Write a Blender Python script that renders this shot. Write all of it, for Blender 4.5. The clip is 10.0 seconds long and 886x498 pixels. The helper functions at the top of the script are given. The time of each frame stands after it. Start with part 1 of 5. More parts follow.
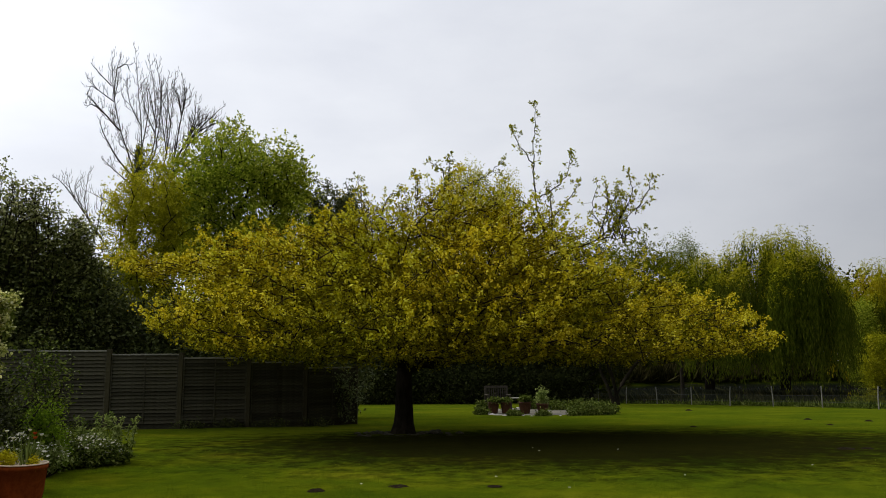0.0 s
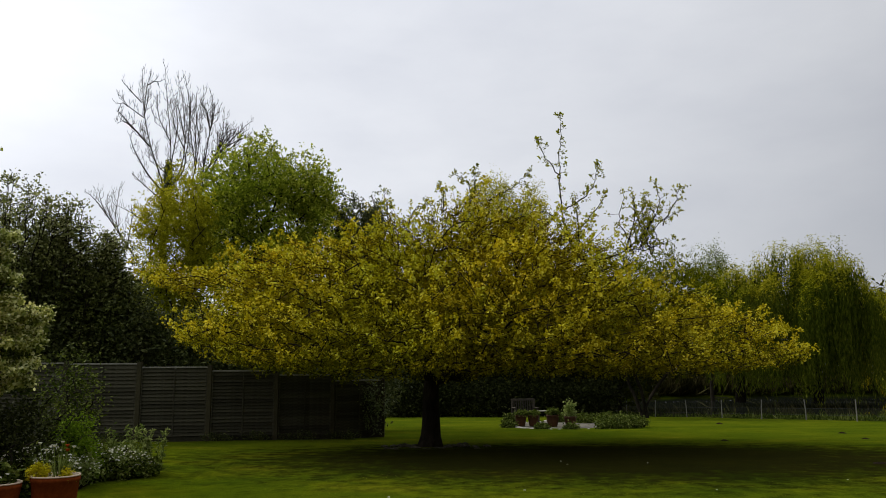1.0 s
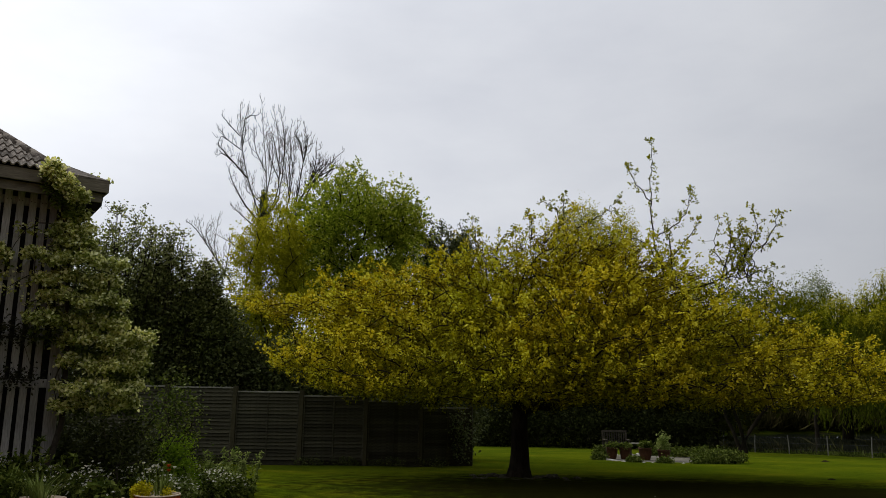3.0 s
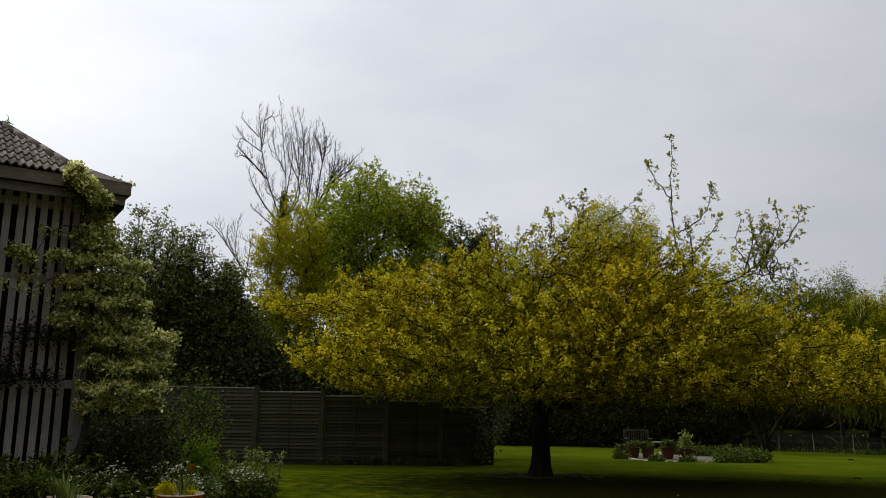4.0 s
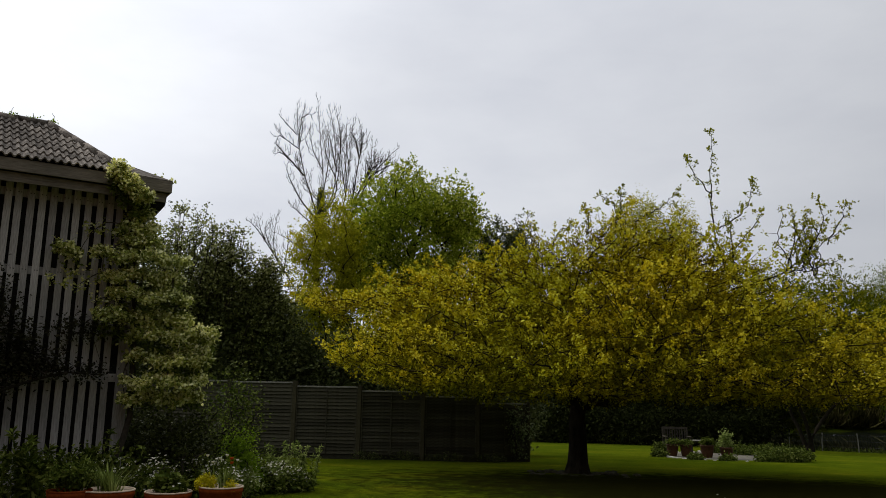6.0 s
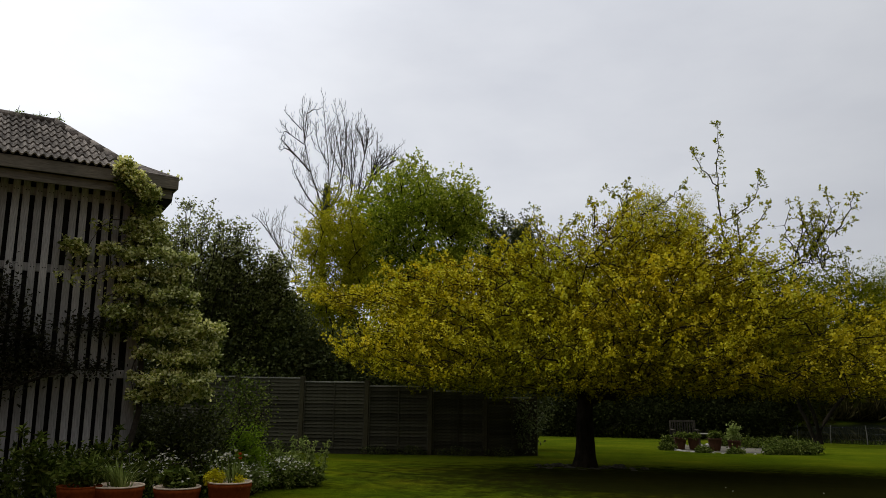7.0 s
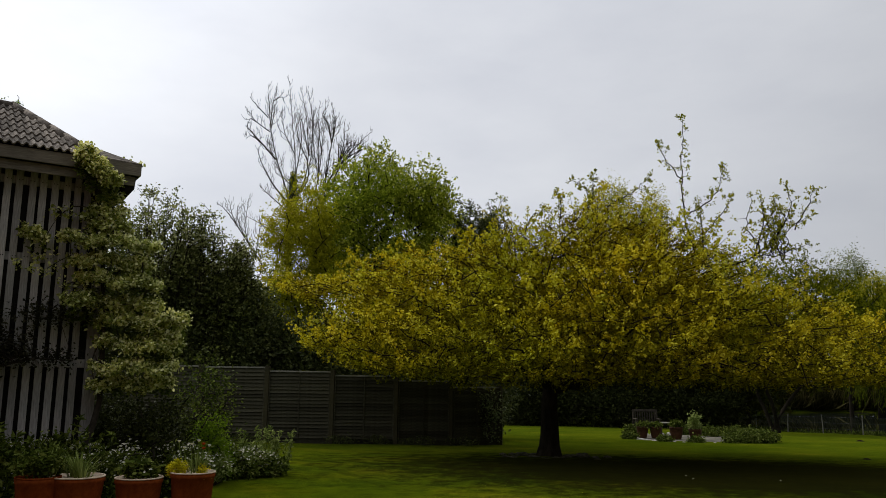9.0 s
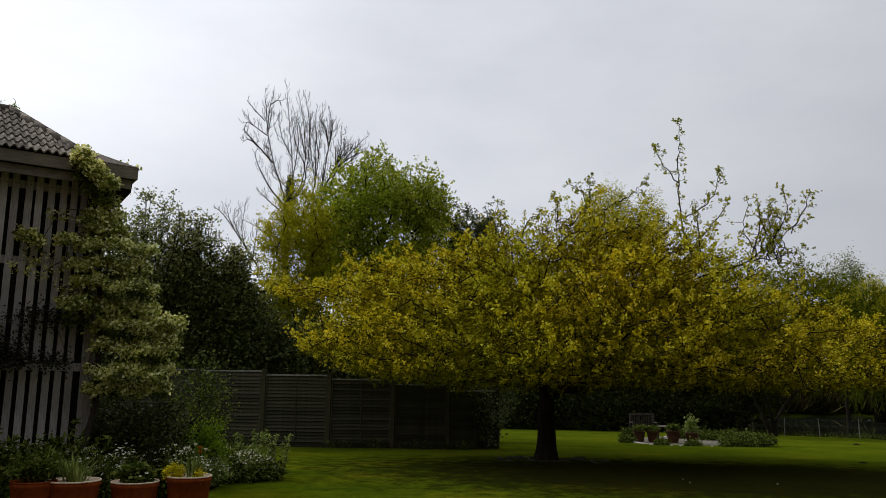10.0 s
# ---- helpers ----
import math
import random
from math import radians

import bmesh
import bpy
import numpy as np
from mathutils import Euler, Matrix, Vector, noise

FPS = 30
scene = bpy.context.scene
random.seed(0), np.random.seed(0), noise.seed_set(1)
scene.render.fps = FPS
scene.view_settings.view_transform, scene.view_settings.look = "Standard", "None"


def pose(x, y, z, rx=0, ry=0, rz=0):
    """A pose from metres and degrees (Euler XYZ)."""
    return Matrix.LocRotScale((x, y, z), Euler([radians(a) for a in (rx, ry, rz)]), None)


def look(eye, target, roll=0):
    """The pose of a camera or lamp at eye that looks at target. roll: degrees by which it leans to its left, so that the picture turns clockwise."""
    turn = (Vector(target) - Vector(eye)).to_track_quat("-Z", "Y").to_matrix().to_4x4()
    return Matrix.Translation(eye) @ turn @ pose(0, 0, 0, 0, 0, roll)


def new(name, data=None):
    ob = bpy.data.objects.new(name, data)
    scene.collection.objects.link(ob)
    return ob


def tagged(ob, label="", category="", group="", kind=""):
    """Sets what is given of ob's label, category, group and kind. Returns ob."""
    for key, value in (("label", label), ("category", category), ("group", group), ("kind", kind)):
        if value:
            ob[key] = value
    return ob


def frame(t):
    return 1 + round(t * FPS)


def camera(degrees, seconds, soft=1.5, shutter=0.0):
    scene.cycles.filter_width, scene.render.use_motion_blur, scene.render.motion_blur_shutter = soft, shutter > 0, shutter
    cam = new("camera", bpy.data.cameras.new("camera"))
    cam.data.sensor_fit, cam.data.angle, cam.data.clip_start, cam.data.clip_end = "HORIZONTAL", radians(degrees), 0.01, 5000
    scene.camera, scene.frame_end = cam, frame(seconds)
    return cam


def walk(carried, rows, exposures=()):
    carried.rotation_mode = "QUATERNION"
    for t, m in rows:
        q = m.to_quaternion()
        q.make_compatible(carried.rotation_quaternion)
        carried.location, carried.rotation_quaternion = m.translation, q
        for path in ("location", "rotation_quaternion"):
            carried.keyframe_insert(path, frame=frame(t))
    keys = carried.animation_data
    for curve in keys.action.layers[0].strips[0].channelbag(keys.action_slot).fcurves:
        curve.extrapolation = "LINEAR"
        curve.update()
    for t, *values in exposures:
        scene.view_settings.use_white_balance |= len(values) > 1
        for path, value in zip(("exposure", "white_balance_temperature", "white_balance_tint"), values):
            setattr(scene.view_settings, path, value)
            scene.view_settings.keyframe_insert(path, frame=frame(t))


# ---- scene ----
# camera: stands on one spot and pans, tilts and leans a little
EYE = Vector((0.0, 0.0, 1.5))
TURNS = [  # seconds, yaw to the left, pitch up, lean to the right
    (0.0, -0.05, 8.04, 0.31),
    (0.5, 0.70, 8.36, 0.38),
    (1.0, 1.84, 8.95, 0.34),
    (1.5, 3.60, 9.49, 0.12),
    (2.0, 5.38, 10.44, -0.19),
    (2.5, 7.10, 10.83, -0.49),
    (2.7, 7.65, 10.90, -0.62),
    (3.8, 9.44, 10.91, -0.57),
    (4.0, 9.72, 10.87, -0.51),
    (4.5, 10.56, 10.87, -0.66),
    (5.0, 11.19, 10.87, -0.99),
    (5.5, 11.78, 10.69, -1.14),
    (6.0, 12.39, 10.55, -0.97),
    (6.2, 12.58, 10.52, -0.91),
    (7.3, 12.85, 9.94, -0.62),
    (7.5, 12.49, 9.80, -0.54),
    (8.0, 11.92, 9.60, -0.66),
    (8.5, 11.07, 9.45, -1.09),
    (9.0, 10.39, 9.46, -0.68),
    (9.5, 10.40, 9.63, -0.83),
    (10.0, 10.17, 9.72, -0.66),
]


def gaze(t, yaw, pitch, lean):
    a, b = radians(yaw), radians(pitch)
    eye = EYE + Vector((0.025 * max(0.0, 1.0 - t / 3.0), 0, 0))
    way = Vector((-math.sin(a) * math.cos(b), math.cos(a) * math.cos(b), math.sin(b)))
    return look(eye, eye + 10 * way, -lean)


cam = camera(58.7, 10.0, 0.7)
walk(cam, [(t, gaze(t, y, p, r)) for t, y, p, r in TURNS], [(0.0, -0.10), (1.0, -0.17), (2.0, -0.28), (2.5, -0.33), (4.0, -0.36), (10.0, -0.36)])

# ---- light: an overcast spring sky, brightest towards a veiled sun ----
SUN_AZ, SUN_EL = radians(57), radians(39)      # to the left of +y, and up
sun_way = Vector((-math.sin(SUN_AZ) * math.cos(SUN_EL), math.cos(SUN_AZ) * math.cos(SUN_EL), math.sin(SUN_EL)))


def wire(tree, a, b):
    tree.links.new(a, b)


def make_world():
    w = bpy.data.worlds.new("sky")
    w.use_nodes = True
    t = w.node_tree
    n = t.nodes
    n.clear()
    out, bg = n.new("ShaderNodeOutputWorld"), n.new("ShaderNodeBackground")
    co = n.new("ShaderNodeTexCoord")
    sky = n.new("ShaderNodeTexSky")
    sky.sky_type, sky.sun_disc = "NISHITA", False
    sky.sun_elevation, sky.sun_rotation = SUN_EL, -SUN_AZ
    thin = n.new("ShaderNodeVectorMath")
    thin.operation = "SCALE"
    thin.inputs["Scale"].default_value = 0.10
    wire(t, sky.outputs[0], thin.inputs[0])
    # cloud layer
    stretch = n.new("ShaderNodeMapping")
    stretch.inputs["Scale"].default_value = (1.0, 1.0, 2.6)
    wire(t, co.outputs["Generated"], stretch.inputs[0])
    cl = n.new("ShaderNodeTexNoise")
    cl.inputs["Scale"].default_value, cl.inputs["Detail"].default_value, cl.inputs["Roughness"].default_value = 2.6, 7.0, 0.55
    wire(t, stretch.outputs[0], cl.inputs["Vector"])
    ramp = n.new("ShaderNodeValToRGB")
    ramp.color_ramp.elements[0].position, ramp.color_ramp.elements[0].color = 0.30, (0.57, 0.588, 0.64, 1)
    ramp.color_ramp.elements[1].position, ramp.color_ramp.elements[1].color = 0.70, (0.69, 0.705, 0.742, 1)
    wire(t, cl.outputs["Fac"], ramp.inputs[0])
    # brighter towards the veiled sun
    dot = n.new("ShaderNodeVectorMath")
    dot.operation = "DOT_PRODUCT"
    dot.inputs[1].default_value = sun_way
    wire(t, co.outputs["Generated"], dot.inputs[0])
    near = n.new("ShaderNodeMapRange")
    near.interpolation_type = "SMOOTHSTEP"
    near.inputs["From Min"].default_value, near.inputs["From Max"].default_value = -0.65, 1.0
    near.inputs["To Min"].default_value, near.inputs["To Max"].default_value = 0.22, 1.52
    wire(t, dot.outputs["Value"], near.inputs["Value"])
    halo = n.new("ShaderNodeMapRange")
    halo.interpolation_type = "SMOOTHSTEP"
    halo.inputs["From Min"].default_value, halo.inputs["From Max"].default_value = 0.76, 1.0
    halo.inputs["To Min"].default_value, halo.inputs["To Max"].default_value = 0.0, 0.6
    wire(t, dot.outputs["Value"], halo.inputs["Value"])
    veil = n.new("ShaderNodeMath")
    wire(t, near.outputs[0], veil.inputs[0])
    wire(t, halo.outputs[0], veil.inputs[1])
    # an overcast sky is brighter overhead
    cut = n.new("ShaderNodeSeparateXYZ")
    wire(t, co.outputs["Generated"], cut.inputs[0])
    over = n.new("ShaderNodeMapRange")
    over.interpolation_type = "SMOOTHSTEP"
    over.inputs["From Min"].default_value, over.inputs["From Max"].default_value = 0.40, 1.0
    over.inputs["To Min"].default_value, over.inputs["To Max"].default_value = 1.0, 1.7
    wire(t, cut.outputs["Z"], over.inputs["Value"])
    both = n.new("ShaderNodeMath")
    both.operation = "MULTIPLY"
    wire(t, veil.outputs[0], both.inputs[0])
    wire(t, over.outputs[0], both.inputs[1])
    glow = n.new("ShaderNodeVectorMath")
    glow.operation = "SCALE"
    wire(t, ramp.outputs[0], glow.inputs[0])
    wire(t, both.outputs[0], glow.inputs["Scale"])
    mix = n.new("ShaderNodeMix")
    mix.data_type = "RGBA"
    mix.inputs["Factor"].default_value = 0.93
    wire(t, thin.outputs[0], mix.inputs[6])
    wire(t, glow.outputs[0], mix.inputs[7])
    wire(t, mix.outputs[2], bg.inputs["Color"])
    bg.inputs["Strength"].default_value = 1.04
    wire(t, bg.outputs[0], out.inputs[0])
    scene.world = w


make_world()
sun_data = bpy.data.lights.new("sun", "SUN")
sun_data.energy, sun_data.angle, sun_data.color = 2.15, radians(16), (1.0, 0.95, 0.86)
sun = new("sun", sun_data)
sun.matrix_world = look((0, 0, 30), Vector((0, 0, 30)) - sun_way)
scene.view_settings.exposure = 0.0

# ---- materials ----


def material(name):
    m = bpy.data.materials.new(name)
    m.use_nodes = True
    return m, m.node_tree, m.node_tree.nodes["Principled BSDF"]


def ramp_node(t, source, stops):
    r = t.nodes.new("ShaderNodeValToRGB")
    while len(r.color_ramp.elements) < len(stops):
        r.color_ramp.elements.new(0.5)
    for e, (p, c) in zip(r.color_ramp.elements, stops):
        e.position, e.color = p, (*c, 1)
    wire(t, source, r.inputs[0])
    return r


def noise_node(t, scale, detail=4.0, rough=0.55, coord="Object", stretch=None):
    co = t.nodes.new("ShaderNodeTexCoord")
    nz = t.nodes.new("ShaderNodeTexNoise")
    nz.inputs["Scale"].default_value, nz.inputs["Detail"].default_value, nz.inputs["Roughness"].default_value = scale, detail, rough
    if stretch:
        mp = t.nodes.new("ShaderNodeMapping")
        mp.inputs["Scale"].default_value = stretch
        wire(t, co.outputs[coord], mp.inputs[0])
        wire(t, mp.outputs[0], nz.inputs["Vector"])
    else:
        wire(t, co.outputs[coord], nz.inputs["Vector"])
    return nz


def mix_color(t, fac, a, b, blend="MIX"):
    m = t.nodes.new("ShaderNodeMix")
    m.data_type, m.blend_type = "RGBA", blend
    for sock, v in ((m.inputs["Factor"], fac), (m.inputs[6], a), (m.inputs[7], b)):
        if isinstance(v, (int, float)):
            sock.default_value = v
        elif isinstance(v, tuple):
            sock.default_value = (*v, 1)
        else:
            wire(t, v, sock)
    return m.outputs[2]


def bump(t, bsdf, height, strength=0.4, distance=0.01):
    b = t.nodes.new("ShaderNodeBump")
    b.inputs["Strength"].default_value, b.inputs["Distance"].default_value = strength, distance
    wire(t, height, b.inputs["Height"])
    wire(t, b.outputs[0], bsdf.inputs["Normal"])


def leaf_material(name, stops, patch=0.5, through_light=0.35, rough=0.6, tint=(0.7, 0.75, 0.5), gloss=0.03, cluster=3.5, tip=None):
    """Leaves: each one its own shade, drifting over the crown, with light through them."""
    m, t, b = material(name)
    geo = t.nodes.new("ShaderNodeNewGeometry")
    r = ramp_node(t, geo.outputs["Random Per Island"], stops)
    nz = noise_node(t, patch, 2.0)
    drift = ramp_node(t, nz.outputs["Fac"], ((0.35, tint), (0.65, (1.1, 1.05, 1.0))))
    col = mix_color(t, 1.0, r.outputs[0], drift.outputs[0], "MULTIPLY")
    spots = noise_node(t, cluster, 2.0)
    vary = ramp_node(t, spots.outputs["Fac"], ((0.34, (0.74, 0.76, 0.74)), (0.5, (0.98, 0.98, 0.98)), (0.67, (1.22, 1.2, 1.24))))
    col = mix_color(t, 1.0, col, vary.outputs[0], "MULTIPLY")
    if tip:
        # downy young shoots in scattered clumps
        young = noise_node(t, 4.2, 1.0, 0.5, "Object", (1, 1, 0.6))
        some = ramp_node(t, young.outputs["Fac"], ((0.56, (0, 0, 0)), (0.72, (0.2, 0.2, 0.2))))
        col = mix_color(t, some.outputs[0], col, tip)
        # tint by height: greener with underside shade below, warmer and brighter above
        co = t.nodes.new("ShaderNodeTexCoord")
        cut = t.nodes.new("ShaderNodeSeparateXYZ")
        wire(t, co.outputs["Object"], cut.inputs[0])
        crown_height = t.nodes.new("ShaderNodeMapRange")
        crown_height.inputs["From Min"].default_value, crown_height.inputs["From Max"].default_value = 1.6, 4.4
        wire(t, cut.outputs["Z"], crown_height.inputs["Value"])
        height_shade = ramp_node(t, crown_height.outputs[0], ((0.0, (0.9, 1.0, 1.2)), (0.55, (0.98, 0.97, 1.0)), (1.0, (1.15, 1.04, 0.9))))
        col = mix_color(t, 1.0, col, height_shade.outputs[0], "MULTIPLY")
    wire(t, col, b.inputs["Base Color"])
    b.inputs["Roughness"].default_value = rough
    b.inputs["Specular IOR Level"].default_value = gloss
    tr = t.nodes.new("ShaderNodeBsdfTranslucent")
    wire(t, col, tr.inputs["Color"])
    mx = t.nodes.new("ShaderNodeMixShader")
    mx.inputs[0].default_value = through_light
    wire(t, b.outputs[0], mx.inputs[1])
    wire(t, tr.outputs[0], mx.inputs[2])
    wire(t, mx.outputs[0], t.nodes["Material Output"].inputs[0])
    return m


def two_scale(name, dark, light, big, fine, rough=0.85, bump_h=0.3, dist=0.01, stretch=None, coord="Object", spread=0.0):
    """A weathered surface: broad stains, fine grain and relief."""
    m, t, b = material(name)
    n1 = noise_node(t, big, 3.0, 0.6, coord)
    n2 = noise_node(t, fine, 6.0, 0.65, coord, stretch)
    r1 = ramp_node(t, n2.outputs["Fac"], ((0.3, dark), (0.7, light)))
    r2 = ramp_node(t, n1.outputs["Fac"], ((0.3, (0.6, 0.62, 0.6)), (0.7, (1.1, 1.08, 1.05))))
    col = mix_color(t, 1.0, r1.outputs[0], r2.outputs[0], "MULTIPLY")
    if spread:
        oi = t.nodes.new("ShaderNodeObjectInfo")
        r3 = ramp_node(t, oi.outputs["Random"], ((0.0, (1 - spread,) * 3), (1.0, (1 + spread,) * 3)))
        col = mix_color(t, 1.0, col, r3.outputs[0], "MULTIPLY")
    wire(t, col, b.inputs["Base Color"])
    b.inputs["Roughness"].default_value = rough
    b.inputs["Specular IOR Level"].default_value = 0.02 if rough > 0.8 else 0.2
    bump(t, b, n2.outputs["Fac"], bump_h, dist)
    return m


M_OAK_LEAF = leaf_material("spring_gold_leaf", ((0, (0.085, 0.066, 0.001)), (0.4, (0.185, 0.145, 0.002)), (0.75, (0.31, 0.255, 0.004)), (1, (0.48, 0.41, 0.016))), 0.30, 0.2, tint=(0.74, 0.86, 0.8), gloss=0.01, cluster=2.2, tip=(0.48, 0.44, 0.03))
M_TIP_LEAF = leaf_material("young_gold_leaf", ((0, (0.29, 0.228, 0.003)), (0.5, (0.54, 0.448, 0.010)), (1, (0.79, 0.705, 0.07))), 0.30, 0.34, tint=(0.78, 0.92, 0.9), gloss=0.01, cluster=2.2)
M_GREEN_LEAF = leaf_material("fresh_green_leaf", ((0, (0.11, 0.165, 0.012)), (0.5, (0.275, 0.335, 0.022)), (1, (0.6, 0.64, 0.08))), 0.3, 0.5)
M_MID_LEAF = leaf_material("mid_green_leaf", ((0, (0.06, 0.08, 0.002)), (0.5, (0.15, 0.17, 0.004)), (1, (0.29, 0.3, 0.012))), 0.3, 0.3)
M_GOLD_LEAF = leaf_material("yellow_green_leaf", ((0, (0.24, 0.235, 0.004)), (0.5, (0.4, 0.395, 0.012)), (1, (0.6, 0.585, 0.05))), 0.3, 0.5)
M_DARK_LEAF = leaf_material("laurel_leaf", ((0, (0.045, 0.058, 0.018)), (0.6, (0.105, 0.124, 0.042)), (1, (0.21, 0.23, 0.095))), 0.4, 0.3, 0.5, gloss=0.12)
M_GREY_LEAF = leaf_material("small_grey_leaf", ((0, (0.07, 0.085, 0.024)), (0.6, (0.19, 0.21, 0.06)), (1, (0.5, 0.53, 0.24))), 0.4, 0.5, 0.5)
M_WILLOW_LEAF = leaf_material("willow_leaf", ((0, (0.072, 0.1, 0.006)), (0.6, (0.115, 0.145, 0.01)), (1, (0.18, 0.2, 0.02))), 0.15, 0.3)
M_GOLD_WILLOW = leaf_material("golden_willow_leaf", ((0, (0.3, 0.23, 0.004)), (0.6, (0.48, 0.39, 0.01)), (1, (0.68, 0.58, 0.05))), 0.15, 0.4)
M_PALE_LEAF = leaf_material("grey_green_leaf", ((0.0, (0.15, 0.19, 0.1)), (1.0, (0.4, 0.45, 0.26))), 0.2, 0.4)
M_WOOD_LEAF = leaf_material("woodland_leaf", ((0.0, (0.022, 0.030, 0.002)), (0.6, (0.06, 0.068, 0.004)), (1.0, (0.13, 0.13, 0.01))), 0.12, 0.25)
M_VARIEG_LEAF = leaf_material("cream_edged_leaf", ((0, (0.10, 0.14, 0.025)), (0.36, (0.32, 0.36, 0.075)), (0.62, (0.72, 0.73, 0.27)), (1, (0.93, 0.93, 0.58))), 1.2, 0.4, tint=(0.92, 0.94, 0.85))
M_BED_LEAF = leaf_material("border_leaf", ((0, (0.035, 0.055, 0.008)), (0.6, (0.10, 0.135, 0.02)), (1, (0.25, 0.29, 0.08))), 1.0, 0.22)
M_HEDGE_LEAF = leaf_material("hedge_leaf", ((0, (0.016, 0.021, 0.006)), (0.6, (0.035, 0.042, 0.012)), (1, (0.075, 0.085, 0.028))), 0.4, 0.15, 0.6)
M_DUSK_REED = leaf_material("reed_leaf", ((0.0, (0.03, 0.03, 0.008)), (0.7, (0.07, 0.065, 0.02)), (1.0, (0.14, 0.12, 0.05))), 0.3, 0.2)
M_DUSK_LEAF = leaf_material("withered_leaf", ((0.0, (0.014, 0.014, 0.008)), (1.0, (0.05, 0.05, 0.028))), 1.0, 0.12)
M_LIME_LEAF = leaf_material("lime_leaf", ((0, (0.11, 0.2, 0.01)), (1, (0.34, 0.49, 0.04))), 1.0, 0.4)
M_SEDUM = leaf_material("yellow_sedum", ((0.0, (0.55, 0.47, 0.01)), (1.0, (0.85, 0.76, 0.05))), 2.0, 0.2)
M_STRAP_LEAF = leaf_material("strap_leaf", ((0, (0.12, 0.17, 0.035)), (1, (0.40, 0.46, 0.17))), 2.0, 0.3)
M_PETAL_WHITE = leaf_material("white_petal", ((0, (0.72, 0.72, 0.56)), (1, (0.92, 0.91, 0.8))), 2.0, 0.2, tint=(0.95, 0.95, 0.95))
M_PETAL_RED = leaf_material("orange_red_petal", ((0.0, (0.5, 0.06, 0.02)), (1.0, (0.7, 0.16, 0.03))), 2.0, 0.2)
M_PETAL_BLUE = leaf_material("pale_blue_petal", ((0.0, (0.38, 0.39, 0.5)), (1.0, (0.55, 0.55, 0.64))), 2.0, 0.2)
M_GRASS_BLADE = leaf_material("grass_blade", ((0, (0.06, 0.088, 0.003)), (0.6, (0.105, 0.135, 0.005)), (1, (0.24, 0.25, 0.012))), 0.55, 0.6, tint=(0.76, 0.82, 0.75), cluster=2.0)
M_LIME_OAK = leaf_material("young_shoot_leaf", ((0.0, (0.15, 0.16, 0.003)), (1.0, (0.42, 0.43, 0.03))), 0.5, 0.4)
M_BARK = two_scale("bark", (0.012, 0.010, 0.007), (0.042, 0.035, 0.026), 1.5, 14.0, 0.95, 0.8, 0.03, (1, 1, 0.25))
M_TWIG = two_scale("grey_twig", (0.035, 0.03, 0.024), (0.09, 0.078, 0.062), 1.0, 20.0, 0.9, 0.3)
M_FENCE = two_scale("weathered_fence_board", (0.03, 0.028, 0.018), (0.112, 0.106, 0.076), 0.8, 9.0, 0.9, 0.35, 0.006, (1, 1, 8), spread=0.32)
M_POST = two_scale("weathered_post", (0.04, 0.036, 0.02), (0.095, 0.085, 0.052), 0.8, 12.0, 0.9, 0.4, 0.006, (6, 6, 0.6), spread=0.1)
# cap rail paler than the boards: its bright top highlight is painted in
M_CAP = two_scale("highlight_cap_rail", (0.20, 0.19, 0.16), (0.38, 0.37, 0.33), 0.8, 12.0, 0.85)
M_SLAT = two_scale("silvered_wall_slat", (0.26, 0.252, 0.247), (0.58, 0.562, 0.545), 1.2, 16.0, 0.88, 0.5, 0.005, (5, 5, 0.5), spread=0.22)
M_FASCIA = two_scale("grey_fascia_board", (0.15, 0.134, 0.108), (0.33, 0.29, 0.24), 1.2, 12.0, 0.85, 0.4, 0.005, (0.7, 0.7, 6))
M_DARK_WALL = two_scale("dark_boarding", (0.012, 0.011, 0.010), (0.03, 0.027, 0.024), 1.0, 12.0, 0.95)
M_TILE = two_scale("grey_brown_roof_tile", (0.075, 0.064, 0.056), (0.38, 0.335, 0.295), 3.0, 22.0, 0.9, 0.6, 0.008, spread=0.42)
M_TERRACOTTA = two_scale("terracotta", (0.21, 0.042, 0.009), (0.33, 0.075, 0.018), 3.0, 30.0, 0.85, 0.2, 0.003)
M_BROWN_POT = two_scale("brown_glazed_planter", (0.06, 0.026, 0.012), (0.12, 0.05, 0.022), 3.0, 30.0, 0.75, 0.2, 0.003)
M_RIM = two_scale("pale_terracotta_rim", (0.62, 0.46, 0.33), (0.85, 0.7, 0.54), 4.0, 30.0, 0.75, 0.2, 0.003)
M_BRICK = two_scale("brick_wall", (0.15, 0.08, 0.055), (0.27, 0.16, 0.11), 1.0, 14.0, 0.9)
M_SOIL = two_scale("soil", (0.008, 0.006, 0.003), (0.032, 0.023, 0.012), 2.0, 25.0, 1.0, 0.9, 0.03)
M_RUBBLE = two_scale("mossy_stone", (0.03, 0.029, 0.02), (0.10, 0.094, 0.07), 3.0, 20.0, 0.95, 0.6, 0.01, spread=0.3)
M_GRAVEL = two_scale("pale_gravel", (0.11, 0.1, 0.082), (0.25, 0.23, 0.19), 2.0, 30.0, 0.9, 0.6, 0.02)
M_STONE = two_scale("pale_stone", (0.30, 0.28, 0.24), (0.52, 0.49, 0.43), 2.0, 14.0, 0.9, 0.4, 0.01, spread=0.2)
M_TEAK = two_scale("silvered_teak", (0.04, 0.034, 0.026), (0.10, 0.088, 0.07), 2.0, 14.0, 0.85, 0.3, 0.004, (6, 6, 0.7))
M_PALE_POST = two_scale("pale_wooden_stake", (0.2, 0.19, 0.16), (0.38, 0.36, 0.3), 2.0, 14.0, 0.9)
